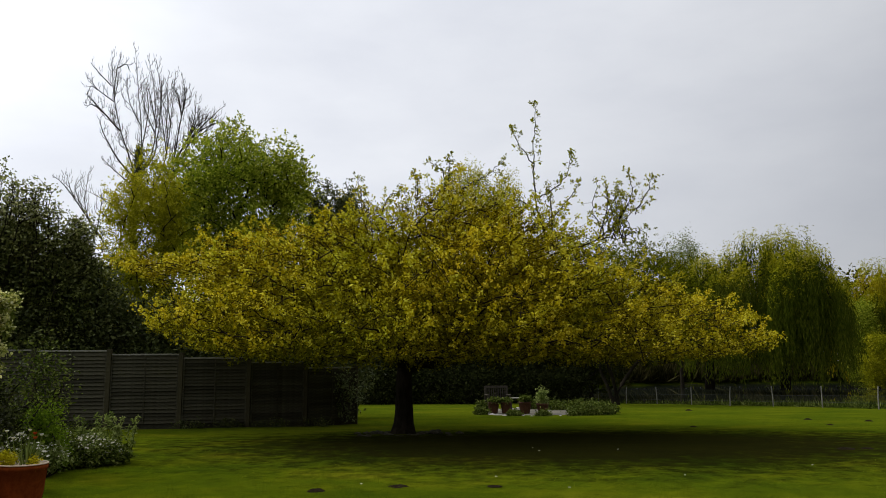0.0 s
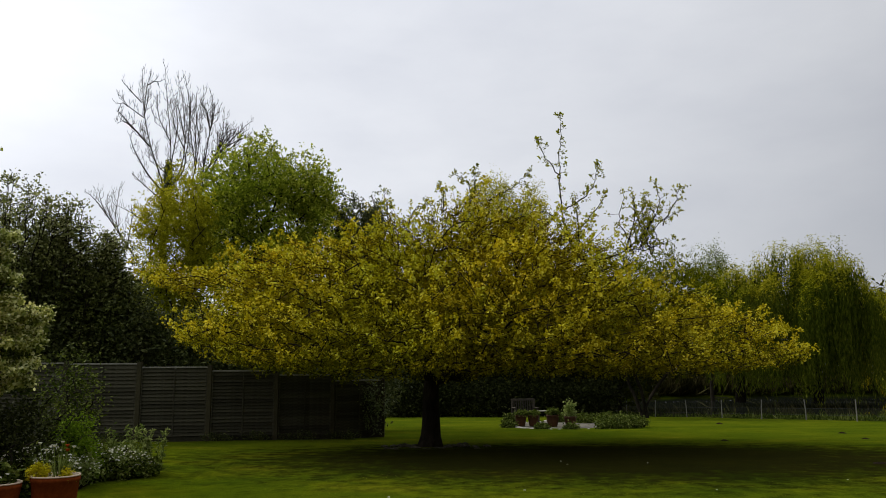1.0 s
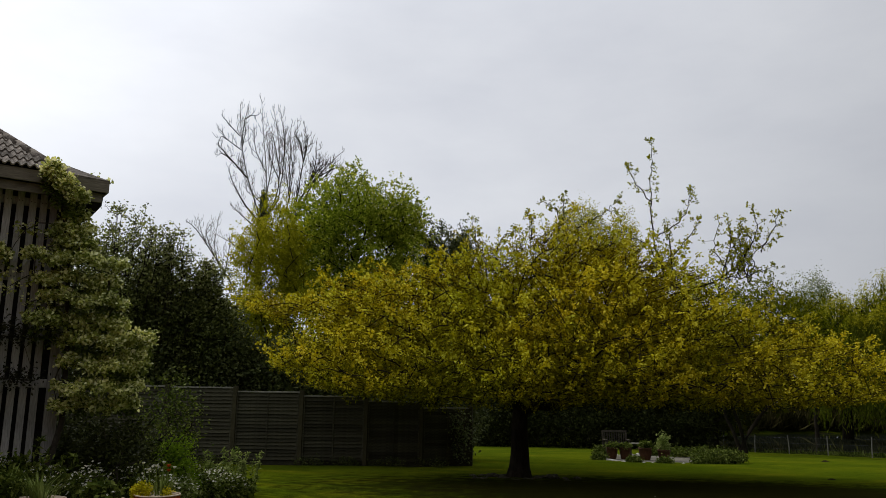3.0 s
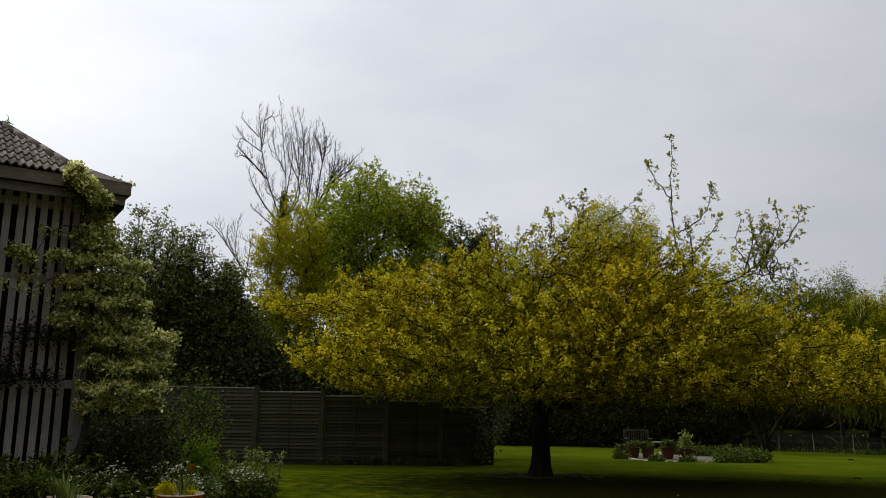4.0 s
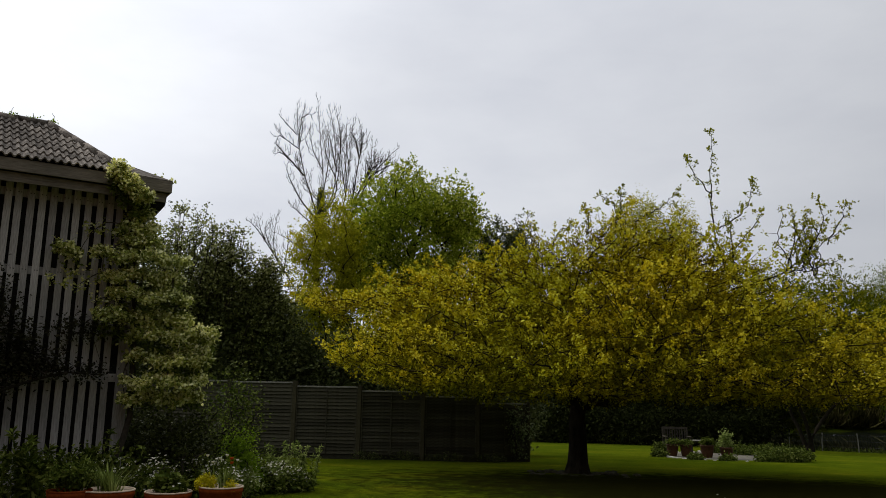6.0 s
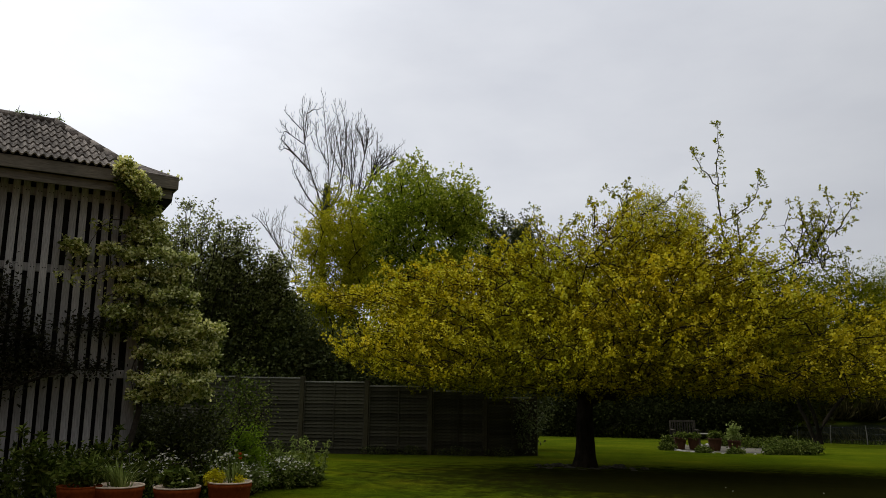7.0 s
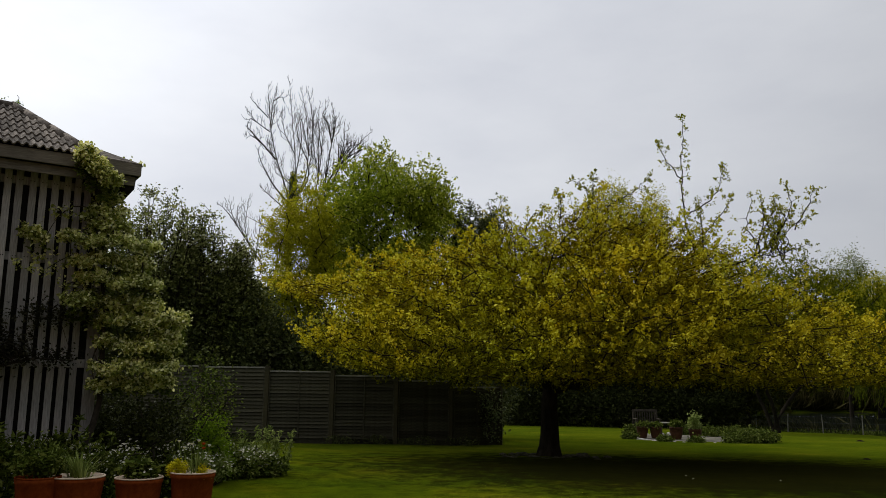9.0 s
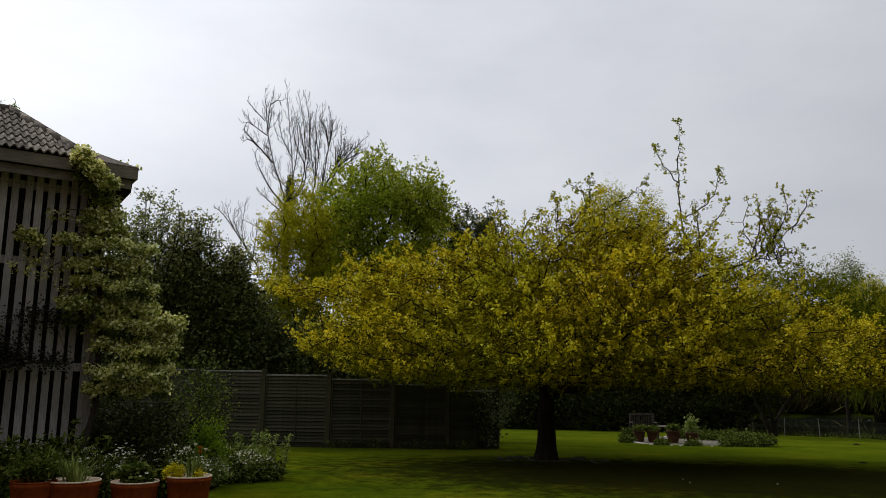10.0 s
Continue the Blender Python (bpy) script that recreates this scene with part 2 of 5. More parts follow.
M_WIRE = two_scale("galvanised_wire", (0.05, 0.05, 0.05), (0.10, 0.10, 0.10), 2.0, 14.0, 0.6)


def grass_material():
    m, t, b = material("lawn")
    n1 = noise_node(t, 0.42, 6.0, 0.72, stretch=(1, 1.5, 1))
    n2 = noise_node(t, 3.0, 6.0, 0.7)
    n3 = noise_node(t, 45.0, 4.0, 0.7)
    c1 = ramp_node(t, n1.outputs["Fac"], ((0.34, (0.020, 0.040, 0.0015)), (0.48, (0.038, 0.058, 0.0018)), (0.58, (0.06, 0.074, 0.0024)), (0.68, (0.094, 0.096, 0.005))))
    c2 = ramp_node(t, n2.outputs["Fac"], ((0.32, (0.62, 0.66, 0.66)), (0.5, (1.0, 1.0, 1.0)), (0.68, (1.36, 1.28, 1.1))))
    c3 = ramp_node(t, n3.outputs["Fac"], ((0.3, (0.86, 0.87, 0.86)), (0.7, (1.13, 1.12, 1.08))))
    col = mix_color(t, 1.0, c1.outputs[0], c2.outputs[0], "MULTIPLY")
    col = mix_color(t, 1.0, col, c3.outputs[0], "MULTIPLY")
    # bare earth round the big tree, enlarged and darkened with its cast shade
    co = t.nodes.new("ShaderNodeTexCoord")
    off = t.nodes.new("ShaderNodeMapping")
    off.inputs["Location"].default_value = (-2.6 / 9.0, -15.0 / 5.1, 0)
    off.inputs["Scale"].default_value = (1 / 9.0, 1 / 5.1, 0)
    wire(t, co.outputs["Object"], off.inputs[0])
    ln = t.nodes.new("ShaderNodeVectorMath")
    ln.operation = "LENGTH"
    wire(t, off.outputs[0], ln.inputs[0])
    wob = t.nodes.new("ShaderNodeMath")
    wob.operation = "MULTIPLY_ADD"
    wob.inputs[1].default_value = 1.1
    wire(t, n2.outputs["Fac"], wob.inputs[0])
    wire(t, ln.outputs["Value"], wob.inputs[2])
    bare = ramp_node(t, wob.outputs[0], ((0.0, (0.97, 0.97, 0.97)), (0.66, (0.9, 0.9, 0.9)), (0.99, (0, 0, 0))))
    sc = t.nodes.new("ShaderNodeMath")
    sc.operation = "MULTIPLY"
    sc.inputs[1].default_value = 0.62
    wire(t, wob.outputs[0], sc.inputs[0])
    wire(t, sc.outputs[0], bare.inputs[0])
    # earth colour kept near black: the tree's shade is painted in
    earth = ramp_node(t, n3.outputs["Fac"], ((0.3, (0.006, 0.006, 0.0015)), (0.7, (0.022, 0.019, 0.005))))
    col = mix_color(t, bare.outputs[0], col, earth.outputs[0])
    wire(t, col, b.inputs["Base Color"])
    b.inputs["Roughness"].default_value = 0.9
    b.inputs["Specular IOR Level"].default_value = 0.0
    nap = ramp_node(t, bare.outputs[0], ((0.0, (0.21, 0.21, 0.21)), (0.6, (0, 0, 0))))
    wire(t, nap.outputs[0], b.inputs["Sheen Weight"])
    b.inputs["Sheen Roughness"].default_value = 0.4
    b.inputs["Sheen Tint"].default_value = (0.52, 0.62, 0.05, 1)
    bump(t, b, n3.outputs["Fac"], 0.45, 0.025)
    return m


def water_material():
    m, t, b = material("pond_water")
    b.inputs["Base Color"].default_value = (0.02, 0.024, 0.016, 1)
    b.inputs["Roughness"].default_value = 0.02
    b.inputs["IOR"].default_value = 1.33
    nz = noise_node(t, 1.6, 3.0, 0.5, "Object", (1, 0.35, 1))
    bump(t, b, nz.outputs["Fac"], 0.015, 0.02)
    return m


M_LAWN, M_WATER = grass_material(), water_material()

# ---- mesh helpers ----
RNG = np.random.default_rng(7)


class Geo:
    """Collects vertices and faces for one mesh."""

    def __init__(self):
        self.v, self.f, self.n = [], [], 0

    def add(self, verts, faces):
        verts = np.asarray(verts, float)
        self.v.append(verts)
        self.f.extend([tuple(i + self.n for i in f) for f in faces])
        self.n += len(verts)

    def box(self, x0, x1, y0, y1, z0, z1, m=None, bev=0.0):
        bm = bmesh.new()
        bmesh.ops.create_cube(bm, size=1)
        for v in bm.verts:
            v.co = Vector(((x0 + x1) / 2 + v.co.x * (x1 - x0), (y0 + y1) / 2 + v.co.y * (y1 - y0), (z0 + z1) / 2 + v.co.z * (z1 - z0)))
        if bev:
            bmesh.ops.bevel(bm, geom=bm.edges[:], offset=bev, segments=1, affect="EDGES")
        if m is not None:
            bm.transform(m)
        bm.verts.index_update()
        self.add([v.co[:] for v in bm.verts], [[v.index for v in f.verts] for f in bm.faces])
        bm.free()
        return self

    def tube(self, pts, radii, sides=6, cap=True):
        pts = np.asarray(pts, float)
        k = len(pts)
        d = np.gradient(pts, axis=0)
        d /= np.linalg.norm(d, axis=1)[:, None] + 1e-9
        ref = np.where(np.abs(d[:, 2:3]) > 0.9, np.array([[1.0, 0, 0]]), np.array([[0, 0, 1.0]]))
        a = np.cross(d, ref)
        a /= np.linalg.norm(a, axis=1)[:, None] + 1e-9
        b = np.cross(d, a)
        ang = np.linspace(0, 2 * math.pi, sides, endpoint=False)
        ring = a[:, None, :] * np.cos(ang)[None, :, None] + b[:, None, :] * np.sin(ang)[None, :, None]
        v = pts[:, None, :] + ring * np.asarray(radii, float)[:, None, None]
        f = [(i * sides + j, i * sides + (j + 1) % sides, (i + 1) * sides + (j + 1) % sides, (i + 1) * sides + j) for i in range(k - 1) for j in range(sides)]
        if cap:
            f += [tuple(range(sides))[::-1], tuple((k - 1) * sides + j for j in range(sides))]
        self.add(v.reshape(-1, 3), f)
        return self

    def lathe(self, profile, sides=28):
        ang = np.linspace(0, 2 * math.pi, sides, endpoint=False)
        v = [(r * math.cos(a), r * math.sin(a), z) for r, z in profile for a in ang]
        k = len(profile)
        f = [(i * sides + j, i * sides + (j + 1) % sides, (i + 1) * sides + (j + 1) % sides, (i + 1) * sides + j) for i in range(k - 1) for j in range(sides)]
        f += [tuple(range(sides))[::-1], tuple((k - 1) * sides + j for j in range(sides))]
        self.add(v, f)
        return self

    def mesh(self, name, mat, smooth=False):
        me = bpy.data.meshes.new(name)
        me.from_pydata(np.concatenate(self.v).tolist(), [], self.f)
        if smooth:
            me.polygons.foreach_set("use_smooth", [True] * len(me.polygons))
        me.materials.append(mat)
        me.update()
        return me


def part(name, geo, mat, parent=None, label="", smooth=False):
    """One mesh object, under its thing where there is one."""
    ob = new(name, geo if isinstance(geo, bpy.types.Mesh) else geo.mesh(name, mat, smooth))
    if parent:
        ob.parent = parent
    return tagged(ob, label)


def thing(name, label, category, group="", m=None, kind=""):
    ob = new(name)
    ob.empty_display_size = 0.2
    if m is not None:
        ob.matrix_world = m
    return tagged(ob, label, category, group, kind)


def leaf_mesh(name, pos, size, mat, flat=0.3, ratio=0.55, droop=0.0, fold=0.18, rng=RNG):
    """Many leaves in one mesh: each is two triangles folded along its rib."""
    n = len(pos)
    size = np.broadcast_to(size, n) * rng.uniform(0.65, 1.3, n)
    d = rng.normal(size=(n, 3))
    d[:, 2] = d[:, 2] * (1 - flat) - droop
    d /= np.linalg.norm(d, axis=1)[:, None] + 1e-9
    s = np.cross(d, rng.normal(size=(n, 3)) * (1, 1, 1) + np.array([0, 0, 2.5 * flat]))
    s /= np.linalg.norm(s, axis=1)[:, None] + 1e-9
    up = np.cross(s, d)
    L, W = (d * size[:, None]), (s * (size * ratio * 0.5)[:, None])
    mid = pos + 0.45 * L + up * (size * fold)[:, None] * -0.4
    v = np.stack([pos, mid + W + up * (size * fold)[:, None], pos + L, mid - W + up * (size * fold)[:, None]], 1).reshape(-1, 3)
    base = np.arange(n)[:, None] * 4
    tri = np.concatenate([base + np.array([[0, 1, 2]]), base + np.array([[0, 2, 3]])], 1).reshape(-1, 3)
    return tri_mesh(name, v, tri, mat)


def tri_mesh(name, v, tri, mat):
    me = bpy.data.meshes.new(name)
    me.vertices.add(len(v))
    me.vertices.foreach_set("co", np.asarray(v, np.float32).ravel())
    me.loops.add(tri.size)
    me.loops.foreach_set("vertex_index", tri.astype(np.int32).ravel())
    me.polygons.add(len(tri))
    me.polygons.foreach_set("loop_start", np.arange(0, tri.size, 3, dtype=np.int32))
    me.polygons.foreach_set("loop_total", np.full(len(tri), 3, np.int32))
    me.materials.append(mat)
    me.update(calc_edges=True)
    return me


def tufts(tips, per, size, mat, name="crown", rise=0.35, ratio=0.5, rng=RNG, tight=0.02, oval=False):
    """Rosettes of young leaves that spread from each twig tip."""
    n = len(tips)
    p = np.repeat(tips, per, 0) + rng.normal(size=(n * per, 3)) * tight
    m = len(p)
    sz = size * np.repeat(rng.uniform(0.75, 1.2, n), per) * rng.uniform(0.7, 1.2, m)
    d = rng.normal(size=(m, 3)) + np.array([0, 0, rise * 2])
    d /= np.linalg.norm(d, axis=1)[:, None]
    s = np.cross(d, rng.normal(size=(m, 3)) * 0.6 + np.array([0, 0, 1.0]))
    s /= np.linalg.norm(s, axis=1)[:, None] + 1e-9
    up = np.cross(s, d)
    L, W, U = d * sz[:, None], s * (sz * ratio * 0.5)[:, None], up * (sz * 0.12)[:, None]
    if oval:
        # rounded leaves that arch over along their length
        v = np.stack([p, p + 0.3 * L + 0.85 * W + U, p + 0.72 * L + W + 0.6 * U, p + L - 1.2 * U, p + 0.72 * L - W + 0.6 * U, p + 0.3 * L - 0.85 * W + U], 1).reshape(-1, 3)
        base = np.arange(m)[:, None] * 6
        tri = np.concatenate([base + np.array([q]) for q in ((0, 1, 5), (1, 4, 5), (1, 2, 4), (2, 3, 4))], 1).reshape(-1, 3)
        return tri_mesh(name, v, tri, mat)
    v = np.stack([p, p + 0.5 * L + W + U, p + L - U, p + 0.5 * L - W + U], 1).reshape(-1, 3)
    base = np.arange(m)[:, None] * 4
    tri = np.concatenate([base + np.array([[0, 1, 2]]), base + np.array([[0, 2, 3]])], 1).reshape(-1, 3)
    return tri_mesh(name, v, tri, mat)


def spray(tips, per, spread, rng=RNG):
    """Leaf places gathered round twig tips."""
    n = len(tips)
    p = np.repeat(tips, per, 0) + rng.normal(size=(n * per, 3)) * spread
    return p


def skeleton(root, tips, r_root, r_tip=0.006, sag=0.1, wob=0.05, bias=1.0, rng=RNG):
    """Branch lines that reach every tip from a trunk: a list of (points, radii)."""
    nodes = [np.asarray(p, float) for p in root]
    parent = [-1] + list(range(len(nodes) - 1))
    count = [0.0] * len(nodes)
    top = nodes[-1]
    order = np.argsort(np.linalg.norm((tips - top), axis=1))
    arr = np.array(nodes)
    lines = []
    for i in order:
        p = tips[i]
        gap = np.linalg.norm(arr - p, axis=1)
        back = np.linalg.norm(arr - top, axis=1)
        cost = gap + 0.35 * back * bias
        cost[: max(1, len(root) - 2)] += 2.0
        j = int(np.argmin(cost))
        a = arr[j]
        length = np.linalg.norm(p - a)
        k = max(2, int(length / 0.35) + 1)
        s = np.linspace(0, 1, k + 1)[1:, None]
        pts = a + (p - a) * s + np.array([0, 0, sag]) * length * np.sin(s * math.pi) * 0.5 + rng.normal(size=(k, 3)) * wob * length * 0.2
        pts[-1] = p
        ids, prev = [j], j
        for q in pts:
            nodes.append(q)
            parent.append(prev)
            count.append(0.0)
            prev = len(nodes) - 1
            ids.append(prev)
        arr = np.array(nodes)
        lines.append(ids)
        while prev >= 0:
            count[prev] += 1
            prev = parent[prev]
    cmax = max(count)
    rad = [r_tip + (r_root - r_tip) * (c / cmax) ** 0.55 for c in count]
    out = []
    for ids in lines:
        r = [rad[i] for i in ids]
        r[0] = min(r[0], r[1] * 1.15)
        out.append((arr[ids], r))
    return out


def ground_z(x, y):
    """The lie of the land: level by the house, falling gently to a pond."""
    x, y = np.asarray(x, float), np.asarray(y, float)
    fall = np.maximum(0.0, y - 14.0)
    z = -0.033 * np.minimum(fall, 36.0)
    e = np.sqrt(((x - 48.0) / 42.0) ** 2 + ((y - 68.0) / 40.0) ** 2)
    dip = np.clip((1.0 - e) / 0.10, 0, 1)
    return z - dip * dip * (3 - 2 * dip) * 1.6


def gz(x, y):
    return float(ground_z(x, y))


# ---- ground, pond ----
def make_ground():
    xs = np.concatenate([np.arange(-400, -40, 30), np.arange(-40, 40, 1.0), np.arange(40, 120, 5), np.arange(120, 420, 30)])
    ys = np.concatenate([np.arange(-120, -10, 20), np.arange(-10, 60, 1.0), np.arange(60, 130, 4), np.arange(130, 900, 40)])
    X, Y = np.meshgrid(xs, ys)
    Z = ground_z(X, Y) + 0.012 * np.sin(X * 1.3 + Y * 0.7) * np.cos(Y * 0.9)
    v = np.stack([X, Y, Z], -1).reshape(-1, 3)
    w = len(xs)
    g = Geo()
    g.add(v, [(r * w + c, r * w + c + 1, (r + 1) * w + c + 1, (r + 1) * w + c) for r in range(len(ys) - 1) for c in range(w - 1)])
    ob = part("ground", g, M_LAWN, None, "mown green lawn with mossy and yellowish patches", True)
    tagged(ob, category="lawn", kind="structure")
    w = Geo()
    ang = np.linspace(0, 2 * math.pi, 64, endpoint=False)
    w.add([(48 + 42 * math.cos(a), 68 + 40 * math.sin(a), -1.75) for a in ang], [tuple(range(64))])
    tagged(part("water", w, M_WATER, None, "still dark pond water behind a wire fence"), category="pond", kind="structure")


make_ground()


# ---- trees ----
def crown_points(n, inside, lo, hi, rng=RNG):
    """Random places in a box that the test keeps."""
    out = np.empty((0, 3))
    while len(out) < n:
        p = rng.uniform(lo, hi, size=(n * 3, 3))
        out = np.concatenate([out, p[inside(p)]])
    return out[:n]


def branch_parts(t, lines, mat, most=24):
    """The stoutest branches each as a limb, the fine rest as one mass of twigs."""
    lines = sorted(lines, key=lambda l: -l[1][0] * len(l[1]))
    for pts, r in lines[:most]:
        part("limb", Geo().tube(pts, r, 7, False), mat, t, smooth=True)
    if len(lines) > most:
        g = Geo()
        for pts, r in lines[most:]:
            g.tube(pts, r, 4, False)
        tagged(part("twig_mass", g, mat, t, smooth=True), kind="stuff")


def tree(name, label, group, base, trunk_top, r_trunk, tips, per, spread, leaf, leaf_mat, sag=0.12, twig_mat=None, limbs=240, flat=0.3, droop=0.0, ratio=0.55, rng=RNG, wob=0.06, r_tip=0.006):
    t = thing(name, label, "tree", group, Matrix.Translation(base))
    b = np.array(base)
    top = np.array(trunk_top) - b
    h = np.linspace(0, 1, 7)[:, None]
    line = top * h + np.sin(h * 5 + 1) * np.array([0.03, 0.02, 0]) * h
    rr = r_trunk * (1 - 0.25 * h[:, 0]) * (1 + 0.35 * np.exp(-h[:, 0] * 9))
    part("trunk", Geo().tube(np.concatenate([[[0, 0, -0.15]], line]), np.concatenate([[rr[0] * 1.1], rr]), 14), M_BARK, t, smooth=True)
    loc = tips - b
    pick = loc[rng.permutation(len(loc))[:limbs]]
    branch_parts(t, skeleton(line, pick, r_trunk * 0.72, r_tip, sag, wob, rng=rng), twig_mat or M_BARK)
    if per:
        if spread < 0.08:
            me = tufts(loc, per, leaf, leaf_mat, rng=rng, tight=spread, ratio=0.78, rise=0.12)
        else:
            me = leaf_mesh("crown", spray(loc, per, spread, rng), leaf, leaf_mat, flat, ratio, droop, rng=rng)
        part("crown", me, leaf_mat, t)
    return t


def blob_tips(n, centre, radii, rng, hollow=0.55, lumps=9, lump=0.38, floor=-0.75):
    """Twig tips over a lumpy crown: denser outside, with gaps between the lumps."""
    c, r = np.array(centre), np.array(radii)
    d = rng.normal(size=(lumps * 5, 3))
    d /= np.linalg.norm(d, axis=1)[:, None]
    cen = d * rng.uniform(0.45, 0.72, (len(d), 1))
    p = rng.normal(size=(n * 6, 3))
    p /= np.linalg.norm(p, axis=1)[:, None]
    k = rng.integers(0, len(cen), len(p))
    q = cen[k] + p * (lump * rng.uniform(hollow, 1.0, (len(p), 1)))
    keep = (q[:, 2] > floor) & (np.linalg.norm(q, axis=1) > 0.35)
    return (c + q * r)[keep][:n]


# the broad, table-shaped tree in its new leaf
TREE = np.array([-0.88, 18.15, gz(-0.88, 18.15)])
TOP_X = [-7.75, -7.3, -6.0, -5.3, -4.2, -3.4, -2.4, -1.9, -1.1, -0.4, 0.2, 1.0, 1.5, 2.2, 2.8, 3.9, 4.7, 5.5, 6.3, 7.1, 7.9]
TOP_Z = [3.9, 4.1, 4.05, 4.55, 4.75, 4.6, 4.9, 5.3, 5.2, 5.55, 5.85, 5.6, 5.45, 5.1, 4.7, 4.05, 3.6, 3.3, 2.9, 2.45, 1.9]
LOW_X = [-7.7, -7.3, -6.75, -6.6, -6.2, -5.4, -4.6, -2.9, 0.0, 3.4, 5.6, 6.8, 7.9]
LOW_Z = [3.62, 3.4, 3.2, 2.1, 1.76, 1.62, 1.42, 1.28, 1.26, 1.26, 1.34, 1.46, 1.68]


def spreading_tree():
    rng = np.random.default_rng(11)
    half = 5.6
    hub = TREE + (0, 0, 1.6)

    def inside(p):
        # heights and reach follow the outline as it narrows with distance
        k = TREE[1] / p[:, 1]
        x, y, z = p[:, 0] * k, p[:, 1], 1.5 + (p[:, 2] - 1.5) * k
        side = np.sqrt(np.clip(1 - ((x - 0.1) / 7.9) ** 2, 0, 1))
        q = (y - TREE[1]) / (half * np.clip(side, 0.12, 1))
        top = np.interp(x, TOP_X, TOP_Z) - 0.12
        low = np.interp(x, LOW_X, LOW_Z) + 0.08
        dome = np.sqrt(np.clip(1 - q ** 2, 0, 1))
        t = low + (top - low) * (0.34 + 0.66 * dome)
        low = low + (top - low) * 0.12 * q ** 2
        notch = (x < -5.7) & (np.abs(z - 3.02 - 0.1 * (x + 6.2)) < 0.17 + 0.12 * (-5.7 - x))
        return (np.abs(q) < 1) & (z < t) & (z > low) & ~notch

    def shelf(p):
        # boughs lie in loose, tilted shelves with shaded gaps between them
        x, y, z = p.T
        f = (z + 0.22 * np.sin(x * 0.9 + y * 0.55) + 0.16 * np.sin(x * 2.3 - y * 1.4 + 1.0) + 0.10 * np.sin(y * 2.9 + x)) / 0.58
        gap = np.sin(x * 2.1 + y * 1.2) * np.cos(y * 1.9 - x * 0.8 + z * 2.6)
        return inside(p) & (f - np.floor(f) > np.where(z < 3.6, 0.5, 0.42)) & (gap > np.where(z < 3.6, -0.52, -0.66))

    # leafy sprays that sweep outwards, lift at their ends, and carry tufts to both sides
    anchors = crown_points(2700, shelf, (-7.9, 12.0, 1.2), (8.1, 24.3, 6.0), rng)
    n = len(anchors)
    out = anchors - hub
    out[:, 2] = 0
    out /= np.linalg.norm(out, axis=1)[:, None]
    high = np.clip((anchors[:, 2] - 3.6) / 1.6, 0, 1)[:, None]
    way = out + rng.normal(size=out.shape) * (0.5, 0.5, 0.10) + (0, 0, 0.05) + high * (0, 0, 0.55)
    way /= np.linalg.norm(way, axis=1)[:, None]
    over = np.cross(way, (0, 0, 1.0))
    ln = rng.uniform(0.42, 0.95, n)
    s = np.linspace(-0.5, 0.5, 6)
    alt = np.array([-1, 1, -1, 1, -1, 0]) * np.array([1.1, 1, 0.9, 0.8, 0.7, 0])
    nodes = anchors[:, None] + way[:, None] * (ln[:, None] * s)[:, :, None] + np.array([0, 0, 1.0]) * (0.24 * ln[:, None] * (s + 0.5) ** 2)[:, :, None]
    tips = nodes + over[:, None] * (alt * 0.2 * ln[:, None])[:, :, None] + rng.normal(size=(n, 6, 3)) * 0.03
    sprigs = Geo()
    for line in nodes - TREE:
        sprigs.tube(line[[0, 3, 5]], [0.008, 0.006, 0.003], 3, False)
    end = tips[:, 5]
    young = np.concatenate([tips[:, 4], tips[::2, 3], end, end + (0, 0, 0.05) + rng.normal(size=end.shape) * 0.03])
    tips = np.concatenate([tips[:, :3].reshape(-1, 3), tips[1::2, 3]])
    core = crown_points(25000, lambda p: inside(p) & (np.abs(p[:, 1] - TREE[1]) < 3.2) & inside(p + (0, 0, 0.8)) & inside(p - (0, 1.3, 0)), (-6.8, 13.0, 1.5), (7.0, 23.0, 5.4), rng)
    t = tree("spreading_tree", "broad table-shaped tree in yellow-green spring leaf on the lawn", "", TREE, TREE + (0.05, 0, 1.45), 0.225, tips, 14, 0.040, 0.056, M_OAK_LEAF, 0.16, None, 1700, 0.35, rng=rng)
    tagged(part("sprig_mass", sprigs, M_BARK, t), kind="stuff")
    part("young_or_lit_foliage", tufts(young - TREE, 10, 0.058, M_TIP_LEAF, "young_or_lit_foliage", 0.05, 0.7, rng, 0.034, True), M_TIP_LEAF, t)
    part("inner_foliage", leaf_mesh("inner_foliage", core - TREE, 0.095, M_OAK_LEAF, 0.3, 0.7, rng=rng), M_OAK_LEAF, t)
    # tall young shoots that stand out of the crown
    leader = [(2.45, 4.2), (2.21, 5.1), (2.16, 6.0), (2.22, 6.75), (2.23, 7.5)]
    bough = [(2.53, 3.9), (3.59, 4.24), (4.18, 4.69), (4.95, 5.23)]
